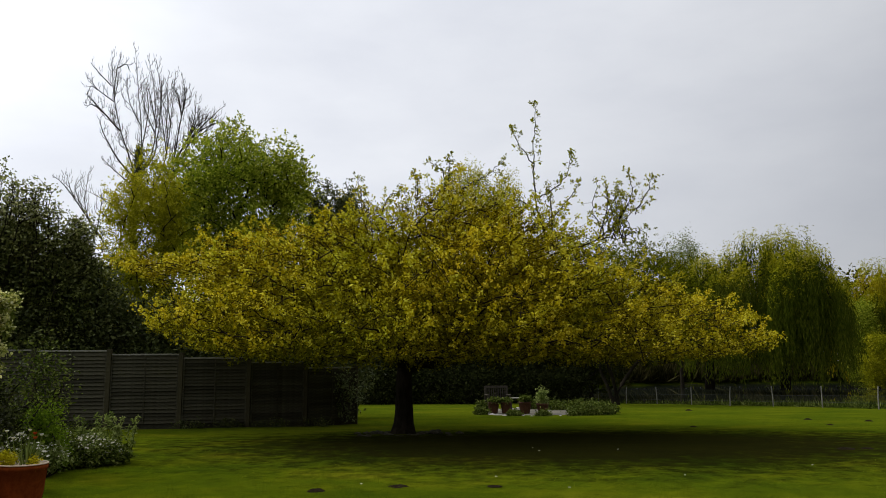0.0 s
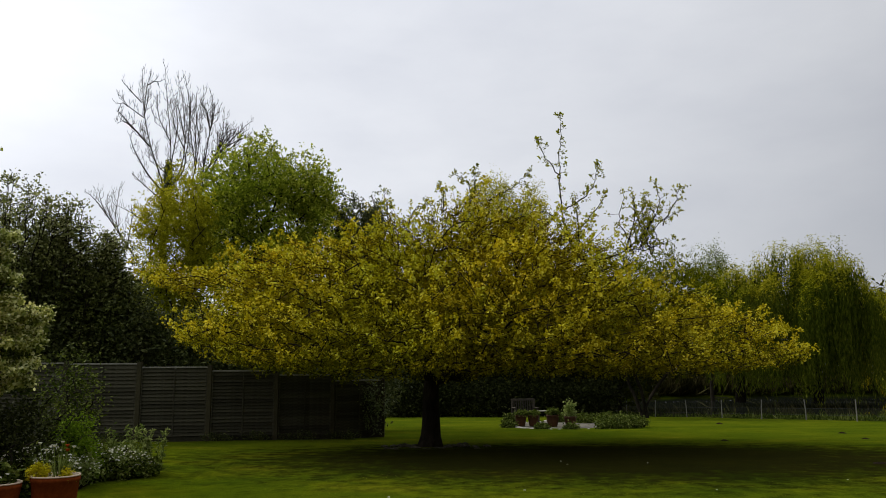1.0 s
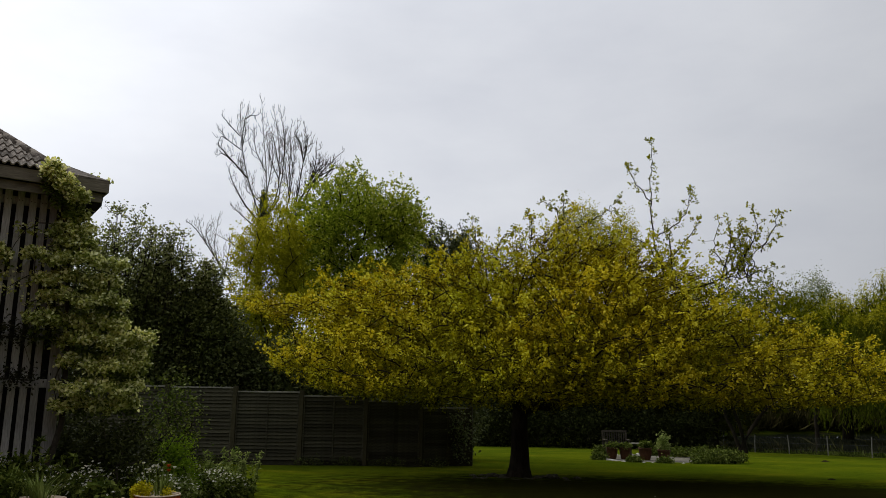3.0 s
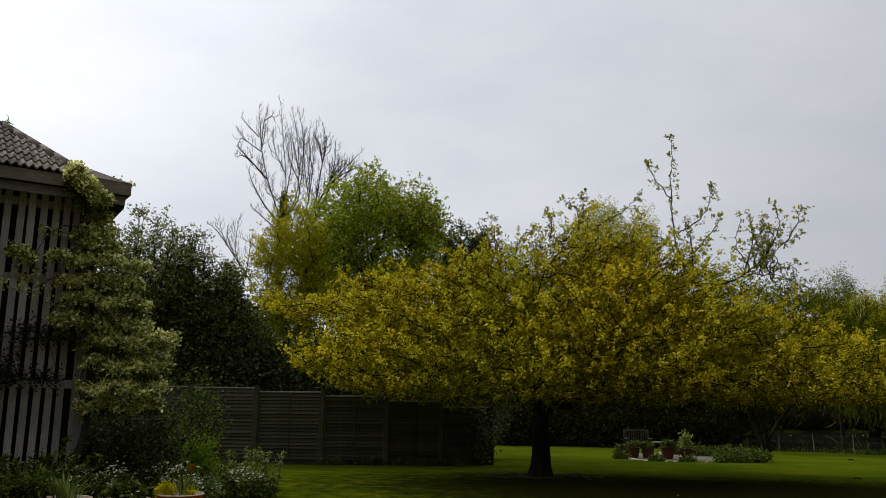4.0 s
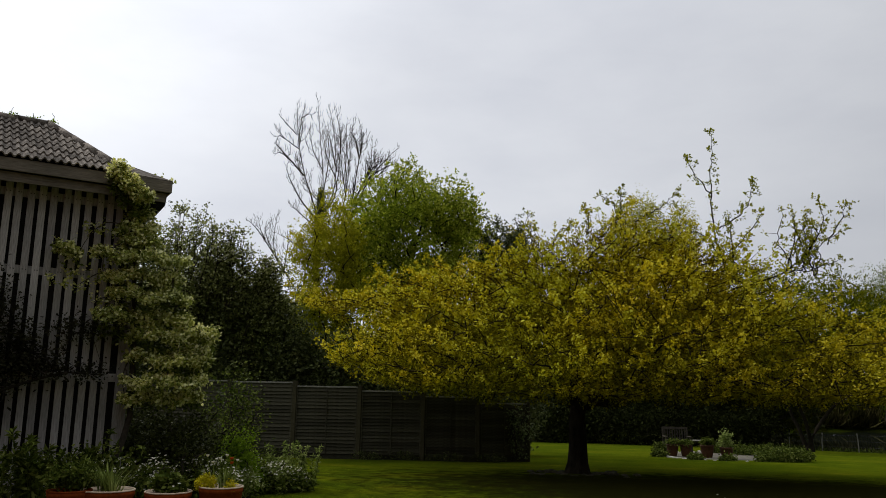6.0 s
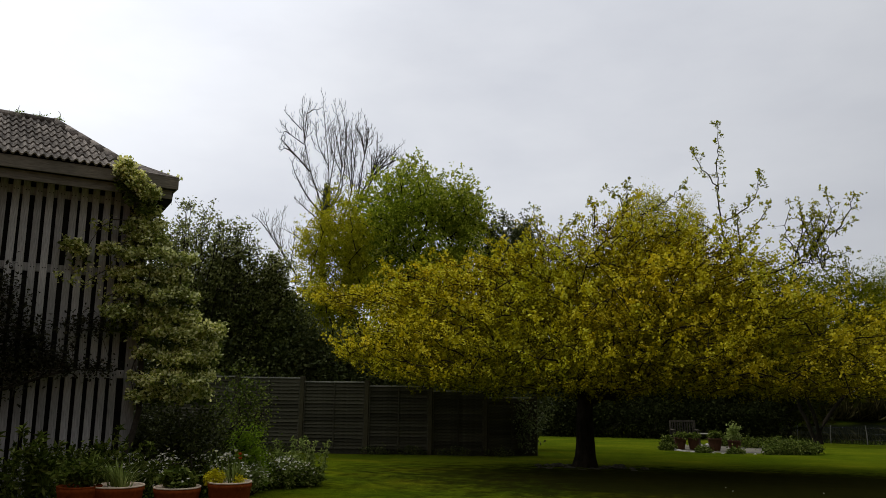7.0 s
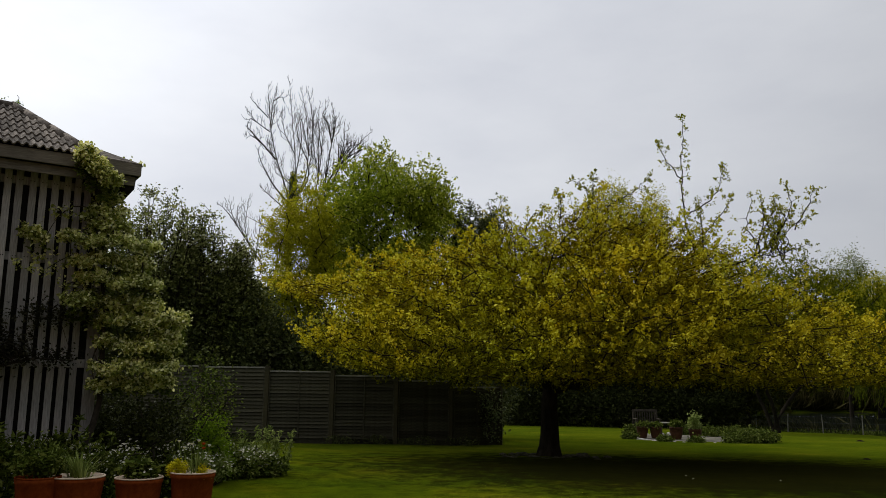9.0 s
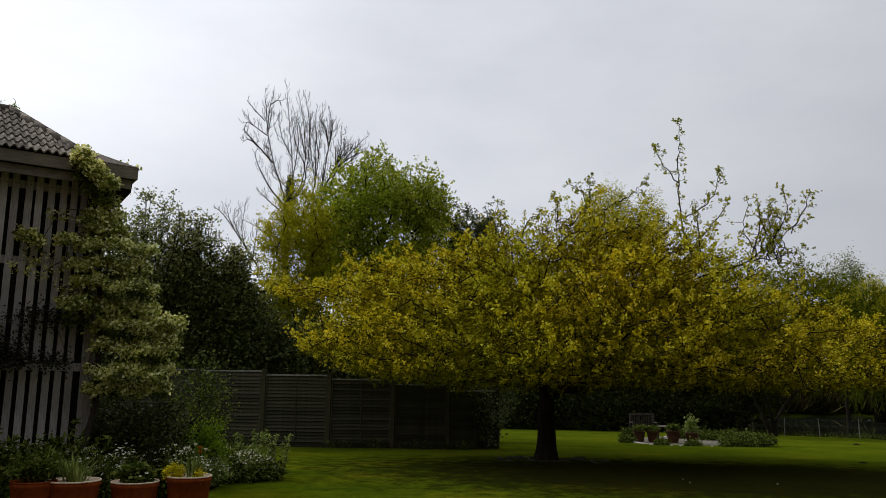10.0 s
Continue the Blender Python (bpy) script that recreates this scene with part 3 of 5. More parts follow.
    shoots = [leader, bough,
              [(2.18, 5.94), (1.85, 6.44), (1.62, 6.87)], [(2.25, 5.2), (2.75, 5.5), (2.96, 5.81), (3.03, 6.26)], [(2.52, 4.72), (3.08, 5.33), (3.29, 5.67)],
              [(2.45, 4.31), (2.09, 5.05), (1.41, 5.36)], [(3.59, 4.24), (3.82, 4.9), (3.81, 5.5)], [(3.98, 4.54), (4.39, 5.09), (4.14, 5.58)],
              [(4.08, 4.64), (4.49, 5.29), (4.44, 5.88)], [(4.46, 4.83), (4.78, 5.38), (4.85, 5.66)], [(3.59, 4.24), (4.34, 4.33), (4.72, 4.5)],
              [(-1.82, 4.7), (-1.87, 5.3), (-1.98, 5.75)], [(-1.39, 4.8), (-1.23, 5.2), (-0.96, 5.4)], [(-0.54, 5.2), (-0.53, 5.65), (-0.63, 5.8)],
              [(0.2, 5.4), (0.0, 6.0), (-0.26, 6.15)], [(0.15, 5.5), (0.19, 5.9), (0.19, 6.2)], [(0.5, 5.4), (1.02, 5.7), (1.49, 6.1)], [(-2.68, 4.4), (-2.91, 4.9), (-3.08, 5.3)]]
    for _ in range(11):
        x, z = rng.uniform(2.4, 4.3), rng.uniform(4.1, 4.5)
        shoots.append([(x, z), (x + rng.normal() * 0.14, z + 0.4), (x + 0.12 + rng.normal() * 0.25, z + rng.uniform(0.6, 1.15))])
    for k, way in enumerate(shoots):
        node = np.array([(x, 18.0 + 0.25 * math.sin(k * 1.9), z) for x, z in way]) - TREE
        n = 6 * (len(node) - 1) + 1
        at = np.linspace(0, len(node) - 1, n)
        pts = np.stack([np.interp(at, range(len(node)), node[:, i]) for i in range(3)], 1) + rng.normal(size=(n, 3)) * 0.018
        s = np.linspace(0, 1, n)
        thick = 0.017 if k < 2 else 0.011
        g, tufty = Geo(), []
        g.tube(pts, thick * (1 - s) + 0.005, 5)
        for q in pts[2 if k else 4:]:
            for _ in range(1 if rng.random() < 0.7 else 2):
                e = q + rng.normal(size=3) * (0.085, 0.07, 0.05)
                g.tube(np.stack([q, e]), [0.005, 0.003], 4, False)
                tufty.append(e)
        tufty += [pts[-1], pts[-1] + (0, 0, 0.05)]
        stem = part("shoot", g, M_BARK, t)
        part("shoot_foliage", tufts(np.array(tufty), 8, 0.068, M_LIME_OAK, "shoot_foliage", 0.4, 0.62, rng, 0.025), M_LIME_OAK, stem)


spreading_tree()


def round_tree(label, base, centre, radii, n, per, leaf, mat, seed, spread=0.16, r_trunk=0.18, limbs=200, lumps=9, lump=0.38, hollow=0.55, name="broadleaf_tree", group="trees behind the garden", floor=-0.75):
    rng = np.random.default_rng(seed)
    x, y = base
    b = np.array([x, y, gz(x, y)])
    tips = blob_tips(n, centre, radii, rng, hollow, lumps, lump, floor)
    top = np.array([x, y, b[2] + 0.45 * (centre[2] - b[2])])
    return tree(name, label, group, b, top, r_trunk, tips, per, spread, leaf, mat, 0.1, None, limbs, 0.25, rng=rng)


def clump_tips(n, centre, radii, rng, clumps=240, size=0.17, shell=0.35):
    """Twig tips gathered in many small, flattish leaf clumps over a dome."""
    d = rng.normal(size=(clumps, 3))
    d /= np.linalg.norm(d, axis=1)[:, None]
    cen = d * (shell + (1 - shell) * rng.uniform(0, 1, (clumps, 1)) ** 0.6)
    k = rng.integers(0, clumps, n)
    q = cen[k] + rng.normal(size=(n, 3)) * np.array([1, 1, 0.75]) * size * 0.5 * rng.uniform(0.6, 1.3, (clumps, 1))[k]
    return np.array(centre) + q * np.array(radii)


def dome_tree(label, base, stems, centre, radii, n, per, leaf, mat, seed, clumps, size, r_stem=0.09, limbs=420):
    """A many-stemmed, dome-shaped tree. stems: how many rise from the ground."""
    rng = np.random.default_rng(seed)
    x, y = base
    b = np.array([x, y, gz(x, y)])
    t = thing("broadleaf_tree", label, "tree", "trees behind the garden", Matrix.Translation(b))
    tips = clump_tips(n, centre, radii, rng, clumps, size) - b
    mid = np.array(centre) - b
    split = np.argsort(np.arctan2(tips[:, 1] - mid[1], tips[:, 0] - mid[0]))
    for share in np.array_split(split, stems):
        goal = tips[share].mean(0)
        h = np.linspace(0, 1, 8)[:, None]
        foot = rng.normal(size=3) * (0.25, 0.2, 0)
        line = foot + (goal * (1, 1, 0.62) - foot) * np.concatenate([h ** 1.3, h ** 1.3, h], 1) + rng.normal(size=(8, 3)) * 0.03
        part("trunk", Geo().tube(np.concatenate([[line[0] - (0, 0, 0.15)], line]), np.linspace(r_stem * 1.2, r_stem * 0.55, 9), 8), M_BARK, t, smooth=True)
        pick = tips[rng.permutation(share)[:limbs // stems]]
        branch_parts(t, skeleton(line, pick, r_stem * 0.6, 0.009, 0.05, 0.05, rng=rng), M_BARK, 5)
    part("crown", tufts(tips, per, leaf, mat, rng=rng, tight=0.05, ratio=0.62), mat, t)
    return t


dome_tree("tall rounded tree in fresh green leaf behind the fence", (-7.9, 30.5), 6, (-8.0, 30.5, 7.2), (3.1, 3.0, 3.5), 10500, 7, 0.12, M_GREEN_LEAF, 21, 560, 0.19)
dome_tree("small yellow-green tree behind the fence", (-10.3, 27.0), 4, (-10.2, 27.0, 5.7), (1.35, 1.3, 2.95), 4600, 8, 0.085, M_GOLD_LEAF, 22, 150, 0.34, 0.06, 180)
dome_tree("dark evergreen tree behind the spreading tree", (-4.5, 32.0), 3, (-4.45, 32.0, 6.1), (1.35, 1.2, 2.75), 3600, 8, 0.11, M_DARK_LEAF, 23, 150, 0.3, 0.07, 200)
dome_tree("rounded olive-green tree beyond the spreading tree", (9.6, 45.0), 3, (9.7, 44.5, 5.2), (5.1, 3.2, 3.1), 6500, 7, 0.13, M_MID_LEAF, 24, 260, 0.24, 0.1, 160)
round_tree("airy grey-green tree beyond the pond", (26.4, 88.0), (26.8, 88.0, 10.2), (3.5, 2.8, 6.9), 1500, 7, 0.2, M_PALE_LEAF, 25, 0.28, 0.22, 520, 16, 0.26)
round_tree("tall pale yellow tree behind the spreading tree", (2.2, 56.0), (2.0, 56.0, 12.3), (2.4, 2.0, 4.0), 1500, 9, 0.12, M_GOLD_LEAF, 26, 0.2, 0.16, 320, 14, 0.3)
round_tree("slim pale yellow tree behind the spreading tree", (4.8, 56.5), (4.75, 56.5, 12.2), (1.5, 1.5, 3.9), 900, 9, 0.11, M_GOLD_LEAF, 27, 0.17, 0.12, 240, 12, 0.3)
# woodland belt behind the lawn and round the pond
for i, (x, y, h) in enumerate(((-22, 58, 9), (-15, 60, 9), (-9, 57, 8), (-2.5, 59, 9), (2, 63, 9), (7.5, 66, 9.5), (13, 70, 9), (16, 112, 11), (24, 118, 12), (34, 122, 13), (43, 124, 13), (53, 120, 14), (61, 116, 15), (70, 110, 15), (80, 100, 15), (92, 84, 14))):
    w = 3.9 + 0.018 * y
    round_tree("mixed woodland tree in early leaf behind the garden", (x, y), (x, y, h * 0.44), (w, w * 0.8, h * 0.62), 850, 4, 0.56 + 0.001 * y, M_WOOD_LEAF, 200 + i, 0.5, 0.22, 60, 10, name="woodland_tree", group="woodland belt", floor=-0.98)


def traced_tree(base, fork, leaders, depth, seed, label, r, twig, reach, extra=0):
    """A leafless tree: each leader follows its own line of (x, z), with side twigs that turn upwards."""
    rng = np.random.default_rng(seed)
    x0, y0 = base
    b = np.array([x0, y0, gz(x0, y0)])
    t = thing("bare_tree", label, "tree", "trees behind the garden", Matrix.Translation(b))

    def lay(line):
        # the crown has depth: neighbouring leaders lie at different distances
        p = np.array([(x, depth + 0.7 * math.sin(1.7 * x + 0.5 * z), z) for x, z in line])
        k = len(p)
        u = np.linspace(0, k - 1, max(4, 5 * (k - 1) + 1))
        q = np.stack([np.interp(u, range(k), p[:, i]) for i in range(3)], 1)
        soft = q.copy()
        for _ in range(4):
            soft[1:-1] = (soft[:-2] + 2 * soft[1:-1] + soft[2:]) / 4
        return soft - b + rng.normal(size=q.shape) * (0.6, 0.6, 0.0) * twig

    trunk = lay([(x0, b[2] - 0.2), (x0 * 0.5 + fork[0] * 0.5, (b[2] + fork[1]) / 2), fork])
    part("trunk", Geo().tube(trunk, np.linspace(r, r * 0.6, len(trunk)), 10), M_TWIG, t, smooth=True)
    lines = []

    def twigs(pts, size, level):
        ln = np.linalg.norm(np.diff(pts, axis=0), axis=1)
        along = np.concatenate([[0], np.cumsum(ln)])
        at = 0.12 * along[-1] + 0.1
        side = 1
        while at < along[-1] - 0.05:
            p = np.array([np.interp(at, along, pts[:, i]) for i in range(3)])
            q = np.array([np.interp(at + 0.1, along, pts[:, i]) for i in range(3)])
            d = (q - p) / (np.linalg.norm(q - p) + 1e-9)
            left = 1 - at / along[-1]
            l = size * (0.45 + 0.75 * left) * rng.uniform(0.45, 1.25)
            off = np.array([side * rng.uniform(0.5, 1.0), rng.normal() * 0.6, 0.0])
            a = p + (d * 0.55 + off * 0.62 + (0, 0, 0.15)) * l * 0.45
            e = a + (d * 0.4 + off * 0.2 + (0, 0, 0.75)) * l * 0.6
            w = np.stack([p, a + rng.normal(size=3) * 0.02, (a + e) / 2 + rng.normal(size=3) * 0.02, e])
            lines.append((w, np.linspace(twig * (0.95 if level else 0.7), twig * 0.45, 4)))
            if level:
                twigs(w, size * 0.45, level - 1)
            side = -side if rng.random() < 0.8 else side
            at += rng.uniform(0.5, 1.2) * reach
        return

    # thinner stems that leave the leaders half-way up and run beside them
    leaders = list(leaders)
    for _ in range(extra):
        line = leaders[rng.integers(0, 12)]
        k = max(1, len(line) - 3)
        (ax, az), (ex, ez) = line[k], line[-1]
        dx = rng.uniform(0.2, 0.5) * rng.choice([-0.6, 1.0])
        leaders.append([(ax, az), ((ax + ex) / 2 + dx * 0.7, (az + ez) / 2), (ex + dx, ez - rng.uniform(0.3, 1.3))])
    for k, line in enumerate(leaders):
        pts = lay(line)
        fat = twig * (3.4 if len(line) > 3 else 2.2)
        lines.append((pts, np.linspace(fat, twig * 0.6, len(pts))))
        twigs(pts, reach * 2.9, 1)
    branch_parts(t, lines, M_TWIG, 20)
    return t, b


def ivy(t, b, foot, top, depth, seed):
    rng = np.random.default_rng(seed)
    h = rng.uniform(0, 1, (420, 1))
    p = np.array([foot[0], depth, foot[1]]) + (np.array([top[0], depth, top[1]]) - np.array([foot[0], depth, foot[1]])) * h
    p = p + rng.normal(size=p.shape) * (0.20, 0.2, 0.12) * (1.2 - h) - b
    part("ivy", leaf_mesh("ivy", spray(p, 6, 0.06, rng), 0.1, M_DARK_LEAF, 0.3, 0.75, rng=rng), M_DARK_LEAF, t, "dark ivy on the stems")


FORK = [(-14.18, 8.6), (-14.27, 10.0)]
ASH = [
    FORK + [(-14.34, 10.43), (-14.98, 12.18), (-15.38, 13.73), (-15.64, 15.3), (-15.79, 16.31)],
    FORK + [(-14.17, 10.86), (-14.28, 12.29), (-14.61, 14.28), (-14.90, 16.65)],
    FORK + [(-13.80, 11.08), (-13.66, 12.61), (-13.70, 14.5), (-13.99, 16.02)],
    FORK + [(-13.65, 11.08), (-13.33, 13.38), (-13.21, 14.27), (-13.43, 15.62)],
    [(-14.13, 8.0), (-13.43, 10.0), (-13.07, 11.29), (-12.65, 12.61), (-12.43, 14.89)],
    [(-14.08, 7.5), (-12.83, 10.0), (-12.20, 11.95), (-12.02, 12.82), (-11.97, 14.16), (-12.22, 15.0)],
    [(-12.83, 10.0), (-11.55, 11.78), (-11.16, 12.6), (-10.55, 13.65)],
    [(-12.43, 10.9), (-11.66, 11.72), (-11.49, 12.82), (-11.59, 13.99)],
    [(-14.98, 12.18), (-15.67, 12.96), (-16.37, 13.74), (-16.57, 13.93)],
    [(-15.37, 13.62), (-16.01, 14.07), (-16.44, 14.66)],
    [(-15.55, 14.4), (-16.05, 14.96), (-16.39, 15.38)],
    [(-15.42, 14.0), (-15.51, 15.41), (-15.45, 16.31)],
    [(-14.32, 10.0), (-15.01, 10.87), (-15.73, 12.18), (-15.81, 12.68)],
    [(-14.23, 9.5), (-15.27, 10.44), (-15.73, 10.87)],
    [(-13.33, 10.2), (-12.67, 10.53), (-12.40, 11.73), (-12.26, 12.17)],
    [(-13.07, 11.29), (-13.29, 12.61), (-13.27, 14.55)],
    [(-14.20, 11.52), (-14.04, 13.72), (-14.47, 15.4)],
    [(-11.82, 11.4), (-10.99, 12.32), (-10.75, 13.26)],
    [(-12.64, 12.33), (-12.81, 13.71), (-12.74, 14.55)],
    [(-14.32, 12.6), (-14.93, 13.8), (-15.15, 15.3)],
    [(-13.73, 12.3), (-14.32, 13.6), (-14.54, 14.9)],
    [(-14.27, 10.9), (-14.80, 11.5), (-15.42, 13.1)],
]
ash, ash_foot = traced_tree((-14.0, 36.2), (-14.23, 9.9), ASH, 36.0, 31, "tall bare ash tree with upright grey twigs", 0.2, 0.0135, 0.27, 16)
ivy(ash, ash_foot, (-14.1, 8.8), (-14.2, 11.6), 36.0, 33)
SAPLING = [
    [(-12.51, 5.68), (-13.12, 6.71), (-13.58, 7.49), (-13.96, 8.05), (-14.31, 8.32)],
    [(-13.12, 6.71), (-13.37, 7.4), (-13.4, 8.7)],
    [(-13.58, 7.49), (-13.83, 8.05), (-13.9, 8.44)],
    [(-12.2, 5.2), (-12.2, 7.0), (-12.74, 7.57), (-13.36, 7.9)],
    [(-12.9, 6.4), (-12.91, 7.61), (-13.02, 8.05)],
    [(-13.3, 7.05), (-13.65, 7.83), (-13.59, 8.31)],
]
traced_tree((-12.2, 29.0), (-12.4, 5.5), SAPLING, 29.0, 32, "small leafless tree beside the dark evergreens", 0.07, 0.010, 0.22)


def willow(base, domes, seed, label, n=2000, per=20, leaf=0.32, mat=None, curtain=0.30):
    """A weeping willow: arching limbs and hanging curtains of narrow leaves. domes: x, y, radius, top."""
    rng = np.random.default_rng(seed)
    x, y = base
    z0 = max(gz(x, y), -1.3)
    height = max(d[3] for d in domes)
    b = np.array([x, y, z0])
    t = thing("weeping_willow", label, "tree", "trees beyond the pond", Matrix.Translation(b))
    stem = np.array([(0, 0, 0), (0.1, 0, height * 0.2), (0, 0.1, height * 0.45)])
    part("trunk", Geo().tube([(0, 0, -0.2), *stem[1:]], [0.5, 0.38, 0.28], 10), M_BARK, t, smooth=True)
    area = np.array([d[2] ** 2 for d in domes])
    tops, outs, lens = [], [], []
    for (dx, dy, r, h), share in zip(domes, area / area.sum()):
        m = max(6, int(n / 13 * share))
        ang = rng.uniform(0, 2 * math.pi, m)
        q = np.sqrt(rng.uniform(0.0, 1, m))
        rag = 1 + 0.10 * np.sin(ang * 3 + seed) + 0.08 * np.sin(ang * 7 + dx)
        top = np.stack([dx + r * q * rag * np.cos(ang), dy + r * q * rag * np.sin(ang), (h - z0) * (1 - 0.36 * q ** 2.6) * rng.uniform(0.86, 1.0, m)], 1)
        k = rng.integers(9, 18, m)
        tops.append(np.repeat(top, k, 0) + rng.normal(size=(k.sum(), 3)) * (curtain, curtain, 0.22))
        outs.append(np.repeat(np.stack([np.cos(ang), np.sin(ang)], 1), k, 0))
        lens.append(np.repeat(rng.uniform(0.3, 0.95, m), k) * rng.uniform(0.8, 1.05, k.sum()))
    top, out, ln = np.concatenate(tops), np.concatenate(outs), np.concatenate(lens)
    pick = top[rng.permutation(len(top))[:110]] * (0.9, 0.9, 0.9)
    branch_parts(t, skeleton(stem, pick, 0.24, 0.02, 0.25, 0.05, rng=rng), M_BARK, 10)
    m = len(top)
    s = np.tile(np.linspace(0, 1, per) ** 1.15, m)
    ln = np.repeat(top[:, 2] * ln, per)
    p = np.repeat(top, per, 0)
    arch = np.repeat(rng.uniform(0.2, 0.9, m), per) * np.sqrt(s)
    p[:, :2] += np.repeat(out, per, 0) * arch[:, None]
    p[:, 2] += 0.30 * np.sin(np.minimum(s * 9, math.pi)) - s * ln
    p += rng.normal(size=p.shape) * (0.07, 0.07, 0.10)
    mat = mat or M_WILLOW_LEAF
    # level sprigs on arching tops, skylight painted by paler leaf; narrow hanging leaves below
    lit_top = s < 0.14
    part("crown", leaf_mesh("crown", p[~lit_top], leaf * 1.3, mat, 0.0, 0.17, 4.5, rng=rng), mat, t)
    part("young_or_lit_foliage", leaf_mesh("young_or_lit_foliage", p[lit_top] + (0, 0, 0.1), leaf * 0.95, M_GOLD_LEAF, 0.4, 0.2, 0.4, rng=rng), M_GOLD_LEAF, t)


willow((32.6, 76.0), [(-2.0, 0, 2.9, 14.3), (0.9, 0.5, 2.6, 14.7), (2.9, 0, 0.6, 15.0), (3.6, 0.5, 1.9, 12.9), (5.0, 0, 1.5, 11.0), (-4.4, 1, 2.2, 12.7), (1, -2.5, 3.4, 12.6)], 41, "large weeping willow with hanging yellow-green strands by the pond", 4600)
willow((26.4, 79.0), [(0, 0, 2.4, 12.4), (-1.6, 0, 1.7, 11.6), (1.6, -1, 2.0, 12.9)], 42, "smaller weeping willow beside a larger one at the pond", 1600)
willow((48.5, 90.0), [(-2.6, 1, 1.6, 12.4), (0, 0, 2.2, 12.9), (2.6, 0, 2.6, 13.2), (6.5, 1, 3.2, 13.6), (-3.4, -1, 1.6, 9.2)], 43, "golden-brown weeping willow on the far bank of the pond", 2400, mat=M_GOLD_WILLOW)
willow((48.4, 88.5), [(0, 0, 1.9, 9.2), (-1.6, 0, 1.3, 7.8), (2.4, 0, 1.8, 10.2)], 46, "mid-green willow on the far bank of the pond", 1200)


def shrub(name, label, base, radii, n, per, leaf, mat, seed, spread=0.10, flat=0.25, group="", lumps=7, category="shrub", z0=None, twigs=60, ratio=0.55):
    """A bush: twigs from the ground and a lumpy leaf mass."""
    rng = np.random.default_rng(seed)
    x, y = base
    z = gz(x, y) if z0 is None else z0
    t = thing(name, label, category, group, Matrix.Translation((x, y, z)))
    tips = blob_tips(n, (0, 0, radii[2] * 0.52), (radii[0], radii[1], radii[2] * 0.62), rng, 0.5, lumps, 0.42, -0.85)
    tips = tips[tips[:, 2] > 0.02]
    g = Geo()
    for pts, r in skeleton(np.array([(0, 0, -0.03), (0, 0, radii[2] * 0.12)]), tips[:twigs], min(0.05, radii[2] * 0.03), 0.004, 0.1, 0.1, rng=rng):
        g.tube(pts, r, 4, False)
    tagged(part("stem_mass", g, M_TWIG, t), kind="stuff")
    part("foliage", leaf_mesh("foliage", spray(tips, per, spread, rng), leaf, mat, flat, ratio, rng=rng), mat, t)
    return t


for i, (x, y, rx, h) in enumerate(((-10.9, 24.2, 1.7, 4.6), (-12.6, 23.2, 2.1, 5.7), (-14.9, 22.4, 2.4, 5.9), (-16.7, 22.6, 2.2, 5.6), (-18.2, 22.4, 2.6, 7.0), (-9.0, 24.8, 1.9, 3.7), (-6.4, 25.2, 2.0, 3.1), (-4.0, 26.8, 2.0, 3.1))):
    shrub("laurel", "tall dark glossy evergreen laurel behind the fence", (x, y), (rx, 1.5, h), 1800, 9, 0.135, M_DARK_LEAF, 50 + i, 0.15, 0.2, "evergreens behind the fence", 11)

for i, (x, y, rx, h, mat) in enumerate(((46.7, 84.0, 2.7, 5.4, M_GOLD_LEAF), (51.0, 84.5, 2.6, 6.2, M_GOLD_LEAF), (45.6, 86.5, 2.2, 9.0, M_GREEN_LEAF))):
    shrub("willow_bush", "rounded pale-green willow bush hanging over the pond", (x, y), (rx, 2.2, h), 1500, 11, 0.2, mat, 470 + i, 0.24, 0.3, "bushes on the pond bank", 9, z0=-1.75)


def twiggy_shrub(base, height, reach, seed):
    """Many upright stems that fan out, with small leaves along their upper halves."""
    rng = np.random.default_rng(seed)
    x, y = base
    t = thing("twiggy_shrub", "tall twiggy shrub with small grey-green leaves behind the fence", "shrub", "evergreens behind the fence", Matrix.Translation((x, y, gz(x, y))))
    lines, spots = [], []
    for _ in range(52):
        a, q = rng.uniform(0, 2 * math.pi), math.sqrt(rng.uniform(0, 1))
        foot = np.array([0.35 * math.cos(a), 0.3 * math.sin(a), -0.05]) * q
        end = np.array([reach * q * math.cos(a), 0.7 * reach * q * math.sin(a), height * (1.0 - 0.34 * q ** 2) * rng.uniform(0.86, 1.03)])
        k = 12
        s = np.linspace(0, 1, k + 1)[:, None]
        pts = foot + (end - foot) * np.concatenate([s ** 1.25, s ** 1.25, s], 1) + rng.normal(size=(k + 1, 3)) * 0.035
        lines.append((pts, 0.024 * (1 - s[:, 0]) + 0.010))
        for i in range(5, k + 1):
            for _ in range(4):
                way = rng.normal(size=3) * (1, 0.8, 0.5) + (0.5 * math.cos(a) * q, 0, 0.75)
                b = pts[i] + way * rng.uniform(0.12, 0.34)
                m = (pts[i] + b) / 2 + rng.normal(size=3) * 0.03
                lines.append((np.stack([pts[i], m, b]), np.array([0.011, 0.009, 0.006])))
                spots += [m, b, b]
    branch_parts(t, lines, M_BARK, 14)
    part("foliage", leaf_mesh("foliage", spray(np.array(spots), 5, 0.075, rng), 0.092, M_GREY_LEAF, 0.2, 0.6, rng=rng), M_GREY_LEAF, t)


for i, (x, y, h, r) in enumerate(((-13.35, 22.6, 7.75, 1.75), (-12.0, 23.1, 7.0, 1.25), (-11.1, 23.7, 6.15, 0.95))):
    twiggy_shrub((x, y), h, r, 350 + i)

